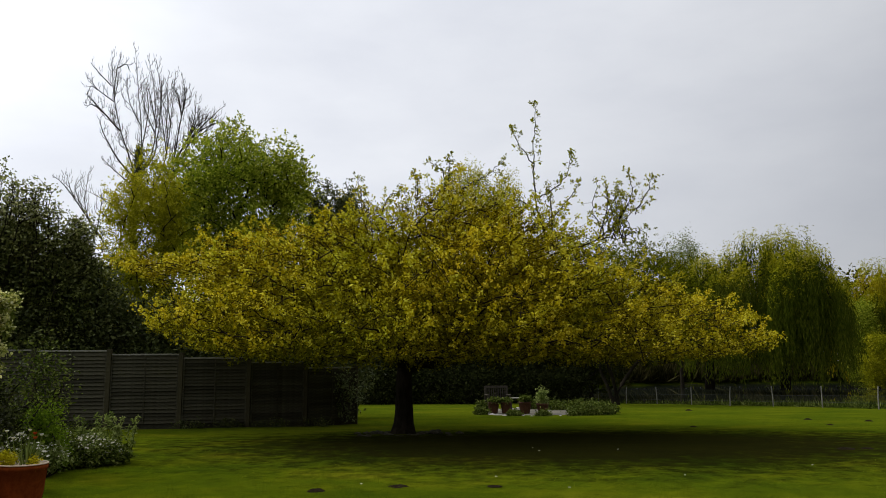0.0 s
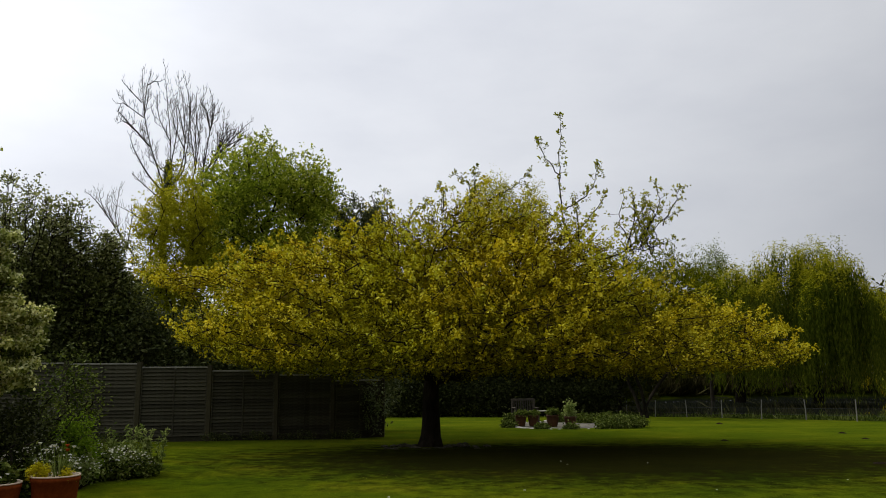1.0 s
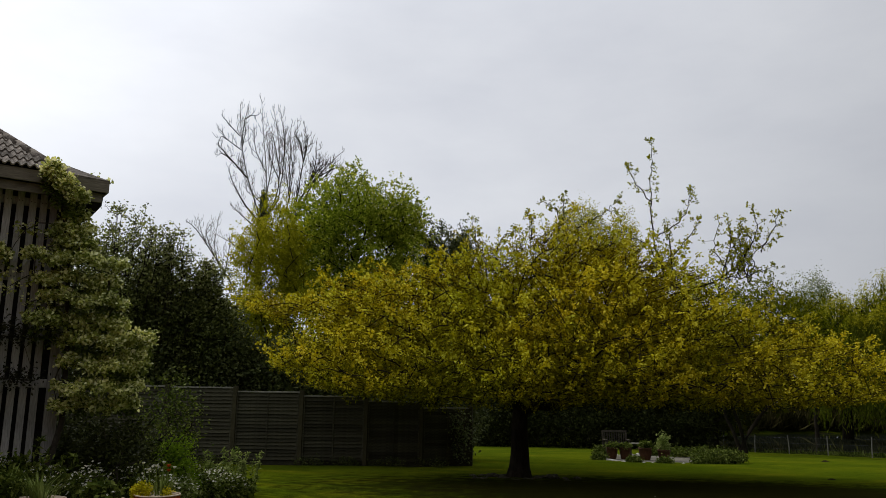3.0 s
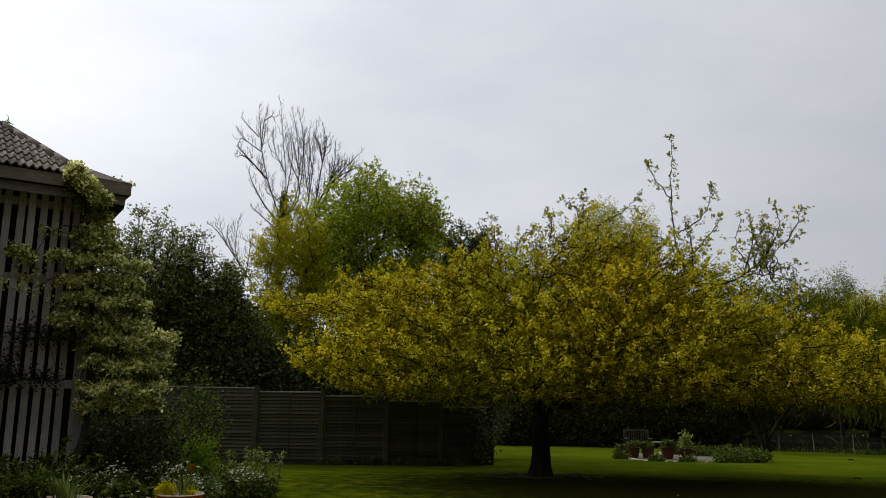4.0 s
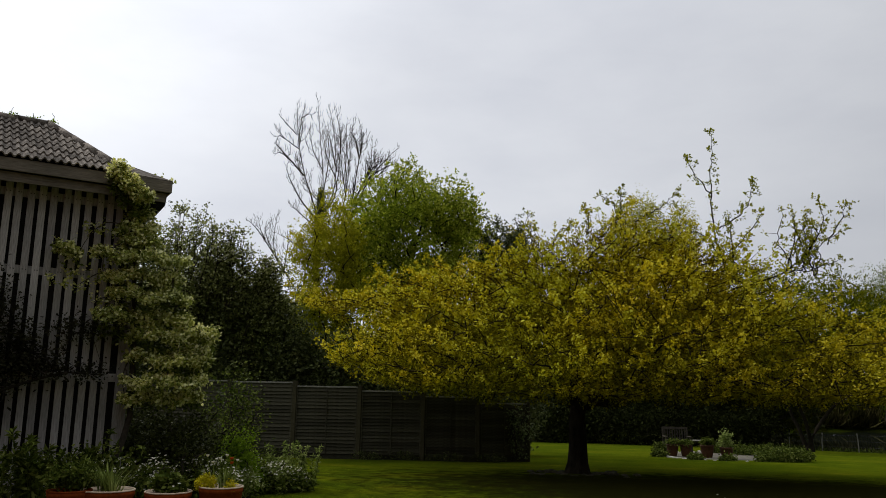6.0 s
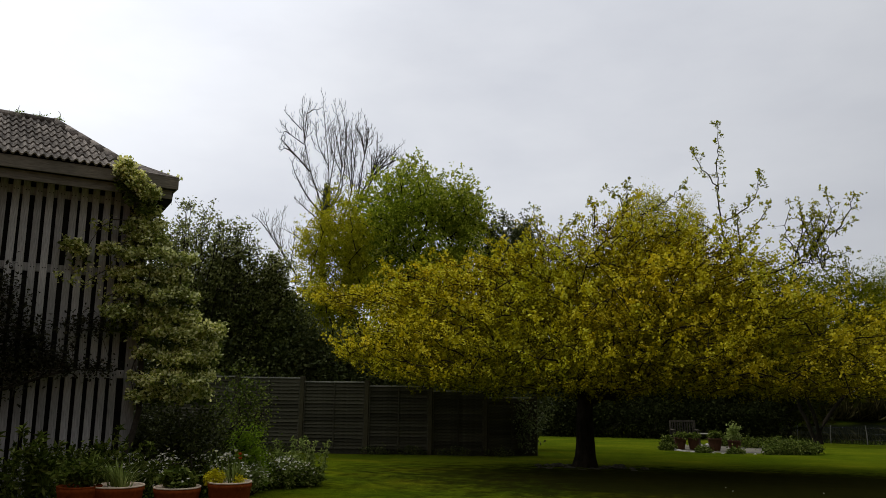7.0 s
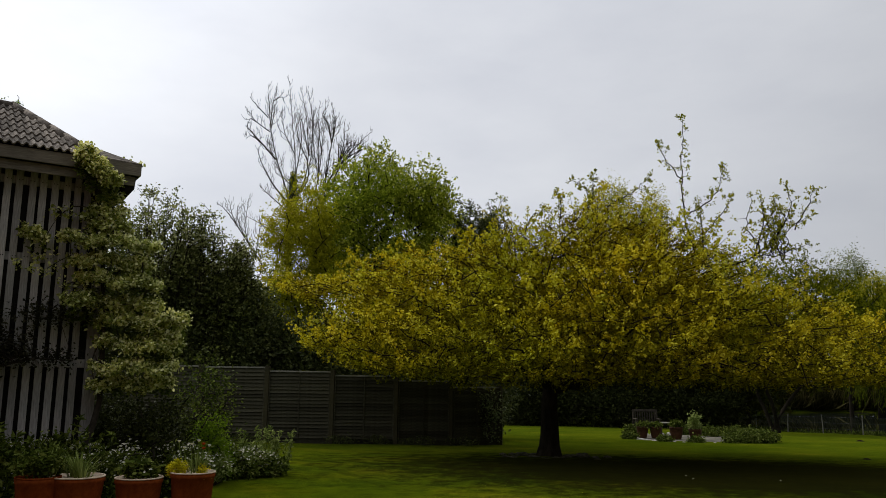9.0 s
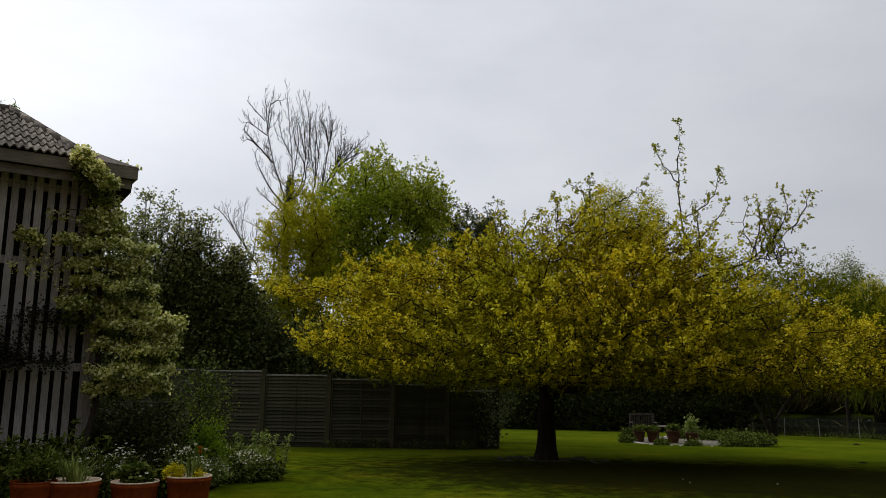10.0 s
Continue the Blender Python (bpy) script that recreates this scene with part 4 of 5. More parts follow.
for i, x in enumerate(np.arange(-14.5, 9, 2.9)):
    shrub("hedge_bush", "dark overgrown hedge bush at the end of the lawn", (float(x), 51.0 + 1.5 * (i % 2)), (3.2, 2.0, 5.2 + (i % 3) * 0.5), 620, 13, 0.25, M_HEDGE_LEAF, 70 + i, 0.35, 0.2, "hedge at the end of the lawn", 9)

for i, x in enumerate(np.arange(-13, 10, 2.9)):
    shrub("hedge_bush", "low dark hedge bush at the end of the lawn", (float(x), 49.6), (2.1, 1.2, 2.0), 380, 12, 0.18, M_HEDGE_LEAF, 500 + i, 0.25, 0.2, "hedge at the end of the lawn", 9)


for i in range(22):
    a = radians(196 - i * 9.2)
    x, y = 48 + 44.5 * math.cos(a), 68 + 42.5 * math.sin(a)
    shrub("bank_bush", "dark bush overhanging the far bank of the pond", (x, y), (4.2, 2.4, 4.6 + (i % 3) * 0.7), 400, 4, 0.66, M_WOOD_LEAF, 400 + i, 0.45, 0.2, "bushes on the pond bank", 9, z0=-1.3)


# ---- assumed house wall behind and an added shading block, never in view ----
def house_wall():
    w = part("wall_house", Geo().box(-15, 15, -2.9, -2.5, -0.2, 7.4), M_BRICK, None, "plain brick wall of the house behind the lawn")
    tagged(w, category="wall", kind="structure")
    # added block out of view: keeps sky light off the lower slats
    w = part("shade_wing", Geo().box(-13.0, -3.8, -2.49, 3.9, -0.2, 3.7), M_BRICK, None, "unseen brick block added to shade the lower barn wall")
    tagged(w, category="wall", kind="structure")


house_wall()

# ---- panel fence ----
FENCE = [(-19.7, 19.4), (-17.9, 19.65), (-16.05, 19.9), (-14.2, 20.1), (-12.4, 20.35), (-10.55, 20.6), (-8.71, 20.86), (-6.92, 21.15), (-5.2, 21.5), (-3.75, 21.95), (-2.5, 23.1)]
PANEL_TOP = [1.95, 1.95, 1.95, 1.95, 1.92, 1.90, 1.80, 1.70, 1.58, 1.42]


def panel_fence():
    fence = thing("garden_fence", "weathered grey-brown timber fence of lapped panels and posts", "fence")
    for i, (a, b) in enumerate(zip(FENCE, FENCE[1:])):
        a, b = np.array(a), np.array(b)
        d = b - a
        ln = float(np.linalg.norm(d))
        m = Matrix.Translation((a[0], a[1], 0)) @ Matrix.Rotation(math.atan2(d[1], d[0]), 4, "Z")
        low = min(gz(*a), gz(*b)) - 0.03
        top = PANEL_TOP[i] - 0.09
        x0, x1 = 0.055, ln - 0.055
        panel = part("panel", Geo().box(x0, x1, -0.004, 0.02, low, low + 0.16, None, 0.004).box(x0, x1, 0.012, 0.03, low + 0.16, top - 0.04), M_FENCE, fence)
        panel.matrix_local = m
        z = low + 0.17
        step = (top - 0.05 - z) / 19
        warped = []
        for k in range(5):
            g = Geo()
            a = np.linspace(x0, x1, 9)
            sag = 0.0045 * np.sin((a - x0) / ln * (5 + 2 * k) + 2.1 * k + i) + 0.003 * np.sin(a * 11 + k)
            lean = radians(-20 + 3 * math.sin(k * 2.3 + i))
            ring = [(-0.007, -0.005), (0.007, -0.005), (0.007, step + 0.018), (-0.007, step + 0.018)]
            v = [(p, y * math.cos(lean) - z * math.sin(lean), y * math.sin(lean) + z * math.cos(lean) + d) for p, d in zip(a, sag) for y, z in ring]
            g.add(v, [(4 * q + c, 4 * q + (c + 1) % 4, 4 * q + 4 + (c + 1) % 4, 4 * q + 4 + c) for q in range(8) for c in range(4)] + [(3, 2, 1, 0), (32, 33, 34, 35)])
            warped.append(g.mesh("slat", M_FENCE))
        for k in range(19):
            s = part("slat", warped[(k * 3 + i) % 5], M_FENCE, panel)
            s.location = (0, -0.034, z + k * step)
            s.rotation_euler = (0, radians(((k * 7 + i * 3) % 5 - 2) * 0.10), 0)
        part("cap_rail", Geo().box(x0, x1, -0.045, 0.035, top - 0.04, top, None, 0.004), M_CAP, panel)
        for x in (x0 + 0.02, (x0 + x1) / 2, x1 - 0.02):
            part("batten", Geo().box(x - 0.018, x + 0.018, -0.060, -0.046, low + 0.16, top - 0.042, None, 0.003), M_FENCE, panel)
    for i, (x, y) in enumerate(FENCE):
        z = PANEL_TOP[max(0, i - 1)] - 0.06
        p = part("post", Geo().box(-0.06, 0.06, -0.07, 0.05, gz(x, y) - 0.3, z, None, 0.006), M_POST, fence)
        p.location = (x, y, 0)


panel_fence()
shrub("fence_climber", "thin pale-leaved climber on the end of the fence", (-2.75, 22.65), (0.42, 0.16, 1.55), 120, 6, 0.075, M_PALE_LEAF, 181, 0.07, 0.3, "", 6, "climbing plant")
for i, (x, y) in enumerate(((-4.6, 21.4), (-5.6, 21.2), (-3.5, 21.8), (-6.6, 21.0), (-9.3, 20.6))):
    shrub("fence_weed", "low dark weeds along the foot of the fence", (x, y), (0.55, 0.14, 0.20), 80, 6, 0.05, M_DARK_LEAF, 185 + i, 0.05, 0.3, "weeds along the fence", 5, "weed")

# ---- barn with slatted wall and hipped tile roof ----
CORNER = Vector((-5.54, 8.88))
W_DIR = Vector((0.717, 0.697)).normalized()       # along the wall, away from the camera
N_IN = Vector((-W_DIR.y, W_DIR.x))               # into the barn
EAVE_Z, RISE, HALF, END = 4.16, 0.975, 1.75, 1.36
FOOT = 0.52


def barn():
    m = Matrix(((-W_DIR.x, N_IN.x, 0, CORNER.x), (-W_DIR.y, N_IN.y, 0, CORNER.y), (0, 0, 1, 0), (0, 0, 0, 1)))
    # local: x back along the wall, y into the barn, eave line at y = 0, wall 0.3 m behind it
    t = thing("barn", "weathered timber barn with slatted wall and hipped tile roof", "barn", "", m)
    wy, wx, ln = 0.30, 0.28, 7.0
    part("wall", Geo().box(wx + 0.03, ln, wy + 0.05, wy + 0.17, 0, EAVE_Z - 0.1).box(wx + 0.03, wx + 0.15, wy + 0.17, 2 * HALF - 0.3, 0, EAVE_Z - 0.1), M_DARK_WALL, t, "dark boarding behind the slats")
    for z in (0.35, 1.6, 2.85, 3.78):
        part("rail", Geo().box(wx + 0.02, ln, wy + 0.02, wy + 0.05, z, z + 0.10, None, 0.003), M_SLAT, t)
    me = Geo().box(-0.040, 0.040, 0, 0.02, 0.12, EAVE_Z - 0.16, None, 0.003).mesh("slat", M_SLAT)
    rng = random.Random(5)
    for k in range(46):
        s = part("slat", me, M_SLAT, t)
        s.location = (wx + 0.26 + k * 0.128 + rng.uniform(-0.006, 0.006), wy - 0.003 + rng.uniform(-0.002, 0.002), rng.uniform(-0.02, 0.02))
        s.rotation_euler = (0, radians(rng.uniform(-0.25, 0.25)), 0)
    nails = Geo()
    for k in range(46):
        for z in (0.40, 1.65, 2.90, 3.83):
            for d in (-0.018, 0.018):
                x = wx + 0.26 + k * 0.128 + d + rng.uniform(-0.006, 0.006)
                nails.box(x - 0.006, x + 0.006, wy - 0.0085, wy - 0.004, z - 0.006, z + 0.006)
    tagged(part("nail_mass", nails, M_WIRE, t, "rows of galvanised nail heads"), kind="stuff")
    part("corner_board", Geo().box(wx, wx + 0.145, wy - 0.02, wy + 0.02, 0, EAVE_Z - 0.12, None, 0.004), M_SLAT, t)
    part("fascia", Geo().box(0, ln, 0.0, 0.025, EAVE_Z - 0.15, EAVE_Z, None, 0.004), M_FASCIA, t)
    part("fascia", Geo().box(0.0, 0.025, 0.027, 2 * HALF, EAVE_Z - 0.15, EAVE_Z, None, 0.004), M_FASCIA, t)
    part("lower_fascia", Geo().box(0.06, ln, 0.06, 0.085, EAVE_Z - 0.27, EAVE_Z - 0.155, None, 0.004), M_FASCIA, t)
    part("soffit", Geo().box(0.026, ln, 0.09, wy + 0.05, EAVE_Z - 0.17, EAVE_Z - 0.155), M_FASCIA, t)
    # roof
    sl = Geo()
    e = EAVE_Z
    sl.add([(FOOT, 0, e), (ln, 0, e), (ln, HALF, e + RISE), (END, HALF, e + RISE), (FOOT, 2 * HALF, e), (ln, 2 * HALF, e)],
           [(0, 1, 2, 3), (0, 3, 4), (4, 3, 2, 5), (0, 4, 5, 1)])
    flare = Geo()
    k = 0.34
    hip = (FOOT + k * (END - FOOT), k * HALF, e + k * RISE + 0.03)
    flare.add([(0.0, 0.0, e + 0.008), (FOOT + 0.16, 0.0, e + 0.03), hip, (0.0, 2 * HALF, e + 0.008), (0.0, 0.0, e - 0.01), (FOOT + 0.16, 0.0, e - 0.01), (0.0, 2 * HALF, e - 0.01)],
              [(0, 1, 2), (0, 2, 3), (0, 4, 5, 1), (0, 3, 6, 4)])
    part("flared_eave", flare, M_TILE, t)
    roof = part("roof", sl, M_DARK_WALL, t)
    pitch = math.atan2(RISE, HALF)
    slope = math.hypot(RISE, HALF)
    rows_n, tw = 7, 0.18
    th = slope / rows_n
    # one double-roll tile: flat pans between two proud rolls, lapped at its foot
    prof = [(x / 12 * tw, (0.004, 0.0, 0.004, 0.026, 0.036, 0.026)[x % 6]) for x in range(13)]
    g = Geo()
    v = [(x, -0.02, z + 0.024) for x, z in prof] + [(x, th + 0.04, z) for x, z in prof] + [(x, -0.02, z + 0.004) for x, z in prof]
    g.add(v, [(i, i + 1, 14 + i, 13 + i) for i in range(12)] + [(26 + i, 27 + i, i + 1, i) for i in range(12)])
    me = g.mesh("tile", M_TILE, False)
    for r in range(rows_n):
        for c in range(int(ln / tw)):
            x = c * tw
            if x < FOOT + (END - FOOT) * (r + 0.75) / rows_n - 0.12:
                continue
            s = part("tile", me, M_TILE, roof)
            d = (r * th)
            s.location = (x, d * math.cos(pitch), e + 0.012 + d * math.sin(pitch))
            s.rotation_euler = (pitch + radians(rng.uniform(-0.7, 0.7)), 0, radians(rng.uniform(-0.5, 0.5)))
    # hip and ridge caps
    def caps(a, b, n):
        a, b = Vector(a), Vector(b)
        for i in range(n):
            p, q = a.lerp(b, i / n), a.lerp(b, (i + 1.12) / n)
            k = Geo()
            k.tube([p + Vector((0, 0, -0.005)), q + Vector((0, 0, 0.012))], [0.062, 0.052], 10)
            part("ridge_tile", k, M_TILE, roof, smooth=True)
    caps((FOOT + 0.02, 0.03, e + 0.03), (END, HALF, e + RISE + 0.03), 6)
    caps((END, HALF, e + RISE + 0.03), (ln, HALF, e + RISE + 0.03), 14)
    # gutter elbow under the corner
    part("downpipe", Geo().tube([(0.10, 0.14, e - 0.16), (0.11, 0.15, e - 0.27), (0.17, 0.18, e - 0.36), (0.28, 0.24, e - 0.42)], [0.07, 0.075, 0.07, 0.05], 10), M_DARK_WALL, t, "dark rainwater elbow", True)


barn()


def roof_weeds():
    """Thin dry stalks and moss that grow on the ridge."""
    rng = np.random.default_rng(191)
    back = Vector((-W_DIR.x, -W_DIR.y))
    for i, (a, h) in enumerate(((1.32, 0.12), (1.58, 0.07), (1.85, 0.10))):
        p = CORNER + back * a + N_IN * HALF
        z = EAVE_Z + RISE + 0.09
        t = thing("roof_weed", "thin dry weed stalk with moss on the roof ridge", "weed", "weeds on the roof", Matrix.Translation((p.x, p.y, z)))
        part("stalk", Geo().tube([(0, 0, -0.03), (0.01, 0, h * 0.6), (0.03 * (i % 3 - 1), 0, h)], [0.005, 0.004, 0.003], 5), M_TWIG, t)
        tips = rng.normal(size=(14, 3)) * (0.06, 0.04, 0.006)
        tagged(part("moss", leaf_mesh("moss", spray(tips, 6, 0.012, rng), 0.022, M_LIME_LEAF, 0.5, 0.8, rng=rng), M_LIME_LEAF, t), kind="stuff")


roof_weeds()


# ---- cream-edged climber on the barn corner ----
def climber():
    rng = np.random.default_rng(61)
    along = np.array([-W_DIR.x, -W_DIR.y, 0.0])     # back along the wall
    fwd = np.array([-N_IN.x, -N_IN.y, 0.0])         # out of the wall
    foot = CORNER - W_DIR * 0.25 + N_IN * 0.22
    base = np.array([foot.x, foot.y, 0.0])
    t = thing("variegated_climber", "bushy climber with cream-edged green leaves on the barn corner", "climbing plant", "", Matrix.Translation(base))
    # shelves of foliage: from and to along the wall, underside, top, depth
    shelves = [(0.76, 0.62, 4.08, 4.22, 0.10), (0.68, 0.46, 3.94, 4.10, 0.14), (0.54, 0.28, 3.80, 3.96, 0.16), (0.46, 0.20, 3.60, 3.76, 0.18), (0.60, 0.12, 3.40, 3.55, 0.24), (0.54, 0.06, 3.24, 3.38, 0.28),
               (0.84, -0.30, 3.02, 3.20, 0.42), (1.24, 1.0, 3.12, 3.20, 0.08), (0.72, -0.24, 2.80, 2.95, 0.36), (0.60, -0.35, 2.52, 2.74, 0.46), (0.76, 0.36, 2.32, 2.46, 0.30), (0.42, -0.38, 2.30, 2.44, 0.36),
               (0.38, -0.44, 2.06, 2.26, 0.42), (-0.40, -0.72, 2.06, 2.30, 0.26), (-0.30, -0.66, 1.86, 2.02, 0.30), (0.34, -0.54, 1.74, 1.96, 0.44), (0.40, -0.62, 1.48, 1.69, 0.48), (0.38, -0.58, 1.32, 1.48, 0.38)]
    tips, shade = [], []
    for u0, u1, z0, z1, dep in shelves:
        n = int(46 + 190 * abs(u0 - u1) * (0.5 + dep))
        v = rng.uniform(-1, 1, (n, 1))
        out = np.sqrt(rng.uniform(0, 1, (n, 1))) * np.sqrt(np.clip(1.03 - v ** 2, 0, 1))
        wave = 0.05 * np.sin(v * 6 + z0 * 9) + 0.03 * np.sin(v * 13 + z1 * 5)
        z = z1 - (z1 - z0) * (0.55 * out ** 2 + 0.3 * np.abs(v) ** 3) - np.abs(rng.normal(size=(n, 1))) * 0.022 + 0.7 * wave
        tips.append(along * ((u0 + u1) / 2 - 0.25 + v * (u0 - u1) / 2) + fwd * (dep * out + 0.03 + (0.27 if z1 > 3.95 else 0.0)) + np.array([0, 0, 1.0]) * z)
        # darker leaves added under each shelf, close to the stems, to paint gap shade
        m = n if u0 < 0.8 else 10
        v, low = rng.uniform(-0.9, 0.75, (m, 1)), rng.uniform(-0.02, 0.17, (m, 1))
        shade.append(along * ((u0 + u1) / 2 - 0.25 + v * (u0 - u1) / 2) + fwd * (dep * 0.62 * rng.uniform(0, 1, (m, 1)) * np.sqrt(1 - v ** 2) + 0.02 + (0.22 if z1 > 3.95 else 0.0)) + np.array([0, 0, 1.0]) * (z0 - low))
    # stray leaves along the slats
    for u0, u1, z, n in ((1.3, 0.8, 2.75, 9), (1.2, 0.7, 2.9, 8), (0.95, 0.6, 3.45, 8), (0.9, 0.5, 2.6, 8), (0.72, 0.5, 4.26, 6), (0.3, -0.1, 4.2, 6)):
        v = rng.uniform(0, 1, (n, 1))
        tips.append(along * (u0 + (u1 - u0) * v - 0.25) + fwd * rng.uniform(0.0, 0.1, (n, 1)) + np.array([0, 0, 1.0]) * (z + rng.normal(size=(n, 1)) * 0.05))
    tips = np.concatenate(tips)
    root = along * np.array([[0.1], [0.12], [0.0], [0.02], [0.1], [0.25]]) + fwd * 0.08 + np.array([[0, 0, z] for z in (0, 0.6, 1.2, 2.0, 3.0, 3.8)])
    part("stem", Geo().tube(root, [0.045, 0.04, 0.035, 0.03, 0.022, 0.012], 8), M_TWIG, t, smooth=True)
    g = Geo()
    for pts, r in skeleton(root, tips[rng.permutation(len(tips))[:240]], 0.02, 0.004, 0.05, 0.1, rng=rng):
        g.tube(pts, r, 4, False)
    tagged(part("twig_mass", g, M_TWIG, t), kind="stuff")
    part("foliage", tufts(tips, 10, 0.047, M_VARIEG_LEAF, "foliage", 0.15, 0.66, rng, 0.03, True), M_VARIEG_LEAF, t)
    # the dark inner leaves that stand in for shade between shelves
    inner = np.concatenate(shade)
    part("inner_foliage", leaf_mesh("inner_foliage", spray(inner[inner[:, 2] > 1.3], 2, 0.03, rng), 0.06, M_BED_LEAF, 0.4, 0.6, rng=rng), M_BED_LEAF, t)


climber()


def bare_climber():
    """Thin, half-dead growth tied along the slats."""
    rng = np.random.default_rng(62)
    foot = CORNER + N_IN * 0.28
    base = np.array([foot.x, foot.y, 0.0])
    t = thing("withered_climber", "thin dark half-withered climber trained across the slats", "climbing plant", "", Matrix.Translation(base))
    a, out = np.array([-W_DIR.x, -W_DIR.y, 0.0]), np.array([-N_IN.x, -N_IN.y, 0.0])
    stem = [a * u + out * 0.10 + np.array([0, 0, z]) for u, z in ((2.6, 0.0), (2.5, 0.7), (2.2, 1.35), (1.71, 1.46), (1.29, 1.62), (1.0, 1.70), (0.58, 1.68))]
    part("stem", Geo().tube(stem, np.linspace(0.035, 0.008, 7), 6), M_TWIG, t, smooth=True)
    # lower clumps thickened beyond the real growth, standing in for shade on the slats
    clumps = ((2.6, 1.35, 1.95, 420, 0.18), (1.6, 1.05, 1.80, 140, 0.09), (1.05, 0.6, 1.72, 34, 0.05), (2.5, 1.55, 2.35, 150, 0.16), (2.4, 1.72, 2.68, 90, 0.09), (1.15, 0.7, 2.22, 60, 0.07), (2.5, 1.6, 1.6, 110, 0.1))
    tips = np.concatenate([np.stack([a * u + out * rng.uniform(0.05, 0.22) + np.array([0, 0, z + rng.normal() * sd]) for u in rng.uniform(u1, u0, n)]) for u0, u1, z, n, sd in clumps])
    g = Geo()
    for pts, r in skeleton(np.array(stem), tips[rng.permutation(len(tips))[:130]], 0.012, 0.003, 0.05, 0.15, rng=rng):
        g.tube(pts, r, 4, False)
    tagged(part("twig_mass", g, M_TWIG, t), kind="stuff")
    part("foliage", leaf_mesh("foliage", spray(tips, 9, 0.06, rng), 0.045, M_DUSK_LEAF, 0.2, rng=rng), M_DUSK_LEAF, t)


bare_climber()


# ---- planting bed ----
def bed_soil():
    rng = np.random.default_rng(63)
    ang = np.linspace(0, 2 * math.pi, 40, endpoint=False)
    g = Geo()
    for cx, cy, rx, ry in ((-6.35, 10.1, 1.15, 2.3),):
        v = []
        for k, (f, z) in enumerate(((1.0, 0.0), (0.95, 0.045), (0.6, 0.07), (0.2, 0.08))):
            v += [(cx + rx * f * math.cos(a) * (1 + 0.05 * math.sin(5 * a)), cy + ry * f * math.sin(a), z) for a in ang]
        g.add(v, [(r * 40 + j, r * 40 + (j + 1) % 40, (r + 1) * 40 + (j + 1) % 40, (r + 1) * 40 + j) for r in range(3) for j in range(40)] + [tuple(120 + j for j in range(40))])
    tagged(part("bed_soil", g, M_SOIL, None, "dark soil of the planting bed beside the barn", True), category="flower bed", kind="structure")


bed_soil()
BED = "plants in the bed by the barn"
shrub("loose_shrub", "loose mid-green shrub in the bed before the fence", (-5.85, 11.5), (0.5, 0.5, 1.75), 360, 8, 0.055, M_BED_LEAF, 81, 0.10, 0.2, BED, 9)
shrub("loose_shrub", "dark leafy shrub under the climber", (-5.35, 9.15), (0.5, 0.4, 1.0), 360, 9, 0.06, M_HEDGE_LEAF, 82, 0.09, 0.2, BED, 8)
shrub("loose_shrub", "dark leafy shrub under the climber", (-5.75, 10.1), (0.5, 0.5, 1.15), 360, 9, 0.06, M_HEDGE_LEAF, 83, 0.09, 0.2, BED, 8)
shrub("lime_shrub", "bright lime-green mound of leaves in the bed", (-5.46, 11.1), (0.27, 0.26, 0.92), 340, 10, 0.05, M_LIME_LEAF, 84, 0.06, 0.3, BED, 6)


def flowers(t, spots, petal, size, name="flower"):
    """Small open flowers: five petals each round a centre; each flower is a part."""
    ang = np.linspace(0, 2 * math.pi, 6)[:5]
    v, f = [], []
    for i, a in enumerate(ang):
        c, s = math.cos(a), math.sin(a)
        v += [(0, 0, 0), (0.6 * c - 0.28 * s, 0.6 * s + 0.28 * c, 0.22), (1.0 * c, 1.0 * s, 0.30), (0.6 * c + 0.28 * s, 0.6 * s - 0.28 * c, 0.22)]
        f += [(4 * i, 4 * i + 1, 4 * i + 2), (4 * i, 4 * i + 2, 4 * i + 3)]
    g = Geo()
    g.add(np.array(v) * size, f)
    me = g.mesh(name, petal)
    rng = random.Random(len(spots))
    for p in spots:
        o = part(name, me, petal, t)
        o.location = p
        o.rotation_euler = (radians(rng.uniform(10, 60)), 0, radians(rng.uniform(-50, 50)))
        o.scale = (rng.uniform(0.7, 1.2),) * 3


def flowering(label, base, radii, n, seed, blooms, petal, size, leaf=0.045, mat=None):
    t = shrub("flowering_plant", label, base, radii, n, 9, leaf, mat or M_BED_LEAF, seed, 0.05, 0.3, BED, 7, "flowering plant")
    rng = np.random.default_rng(seed + 500)
    sp = []
    for _ in range(blooms):
        a, q = rng.uniform(0, 2 * math.pi), math.sqrt(rng.uniform(0, 1))
        z = radii[2] * (0.62 + 0.45 * (1 - q * q) + rng.normal() * 0.04)
        sp.append((radii[0] * q * math.cos(a), radii[1] * q * math.sin(a), max(0.05, z)))
    flowers(t, sp, petal, size * 0.62)
    return t


for i, (x, y, r, h, n) in enumerate(((-6.0, 7.5, 0.36, 0.78, 60), (-5.75, 8.0, 0.36, 0.77, 90), (-5.5, 8.35, 0.36, 0.68, 110), (-5.35, 8.75, 0.34, 0.66, 120), (-5.15, 9.15, 0.36, 0.62, 120), (-5.05, 9.6, 0.36, 0.60, 110))):
    flowering("white-flowered plants with dark leaves behind the pots", (x, y), (r, 0.34, h), 240, 91 + i, n, M_PETAL_WHITE, 0.032)
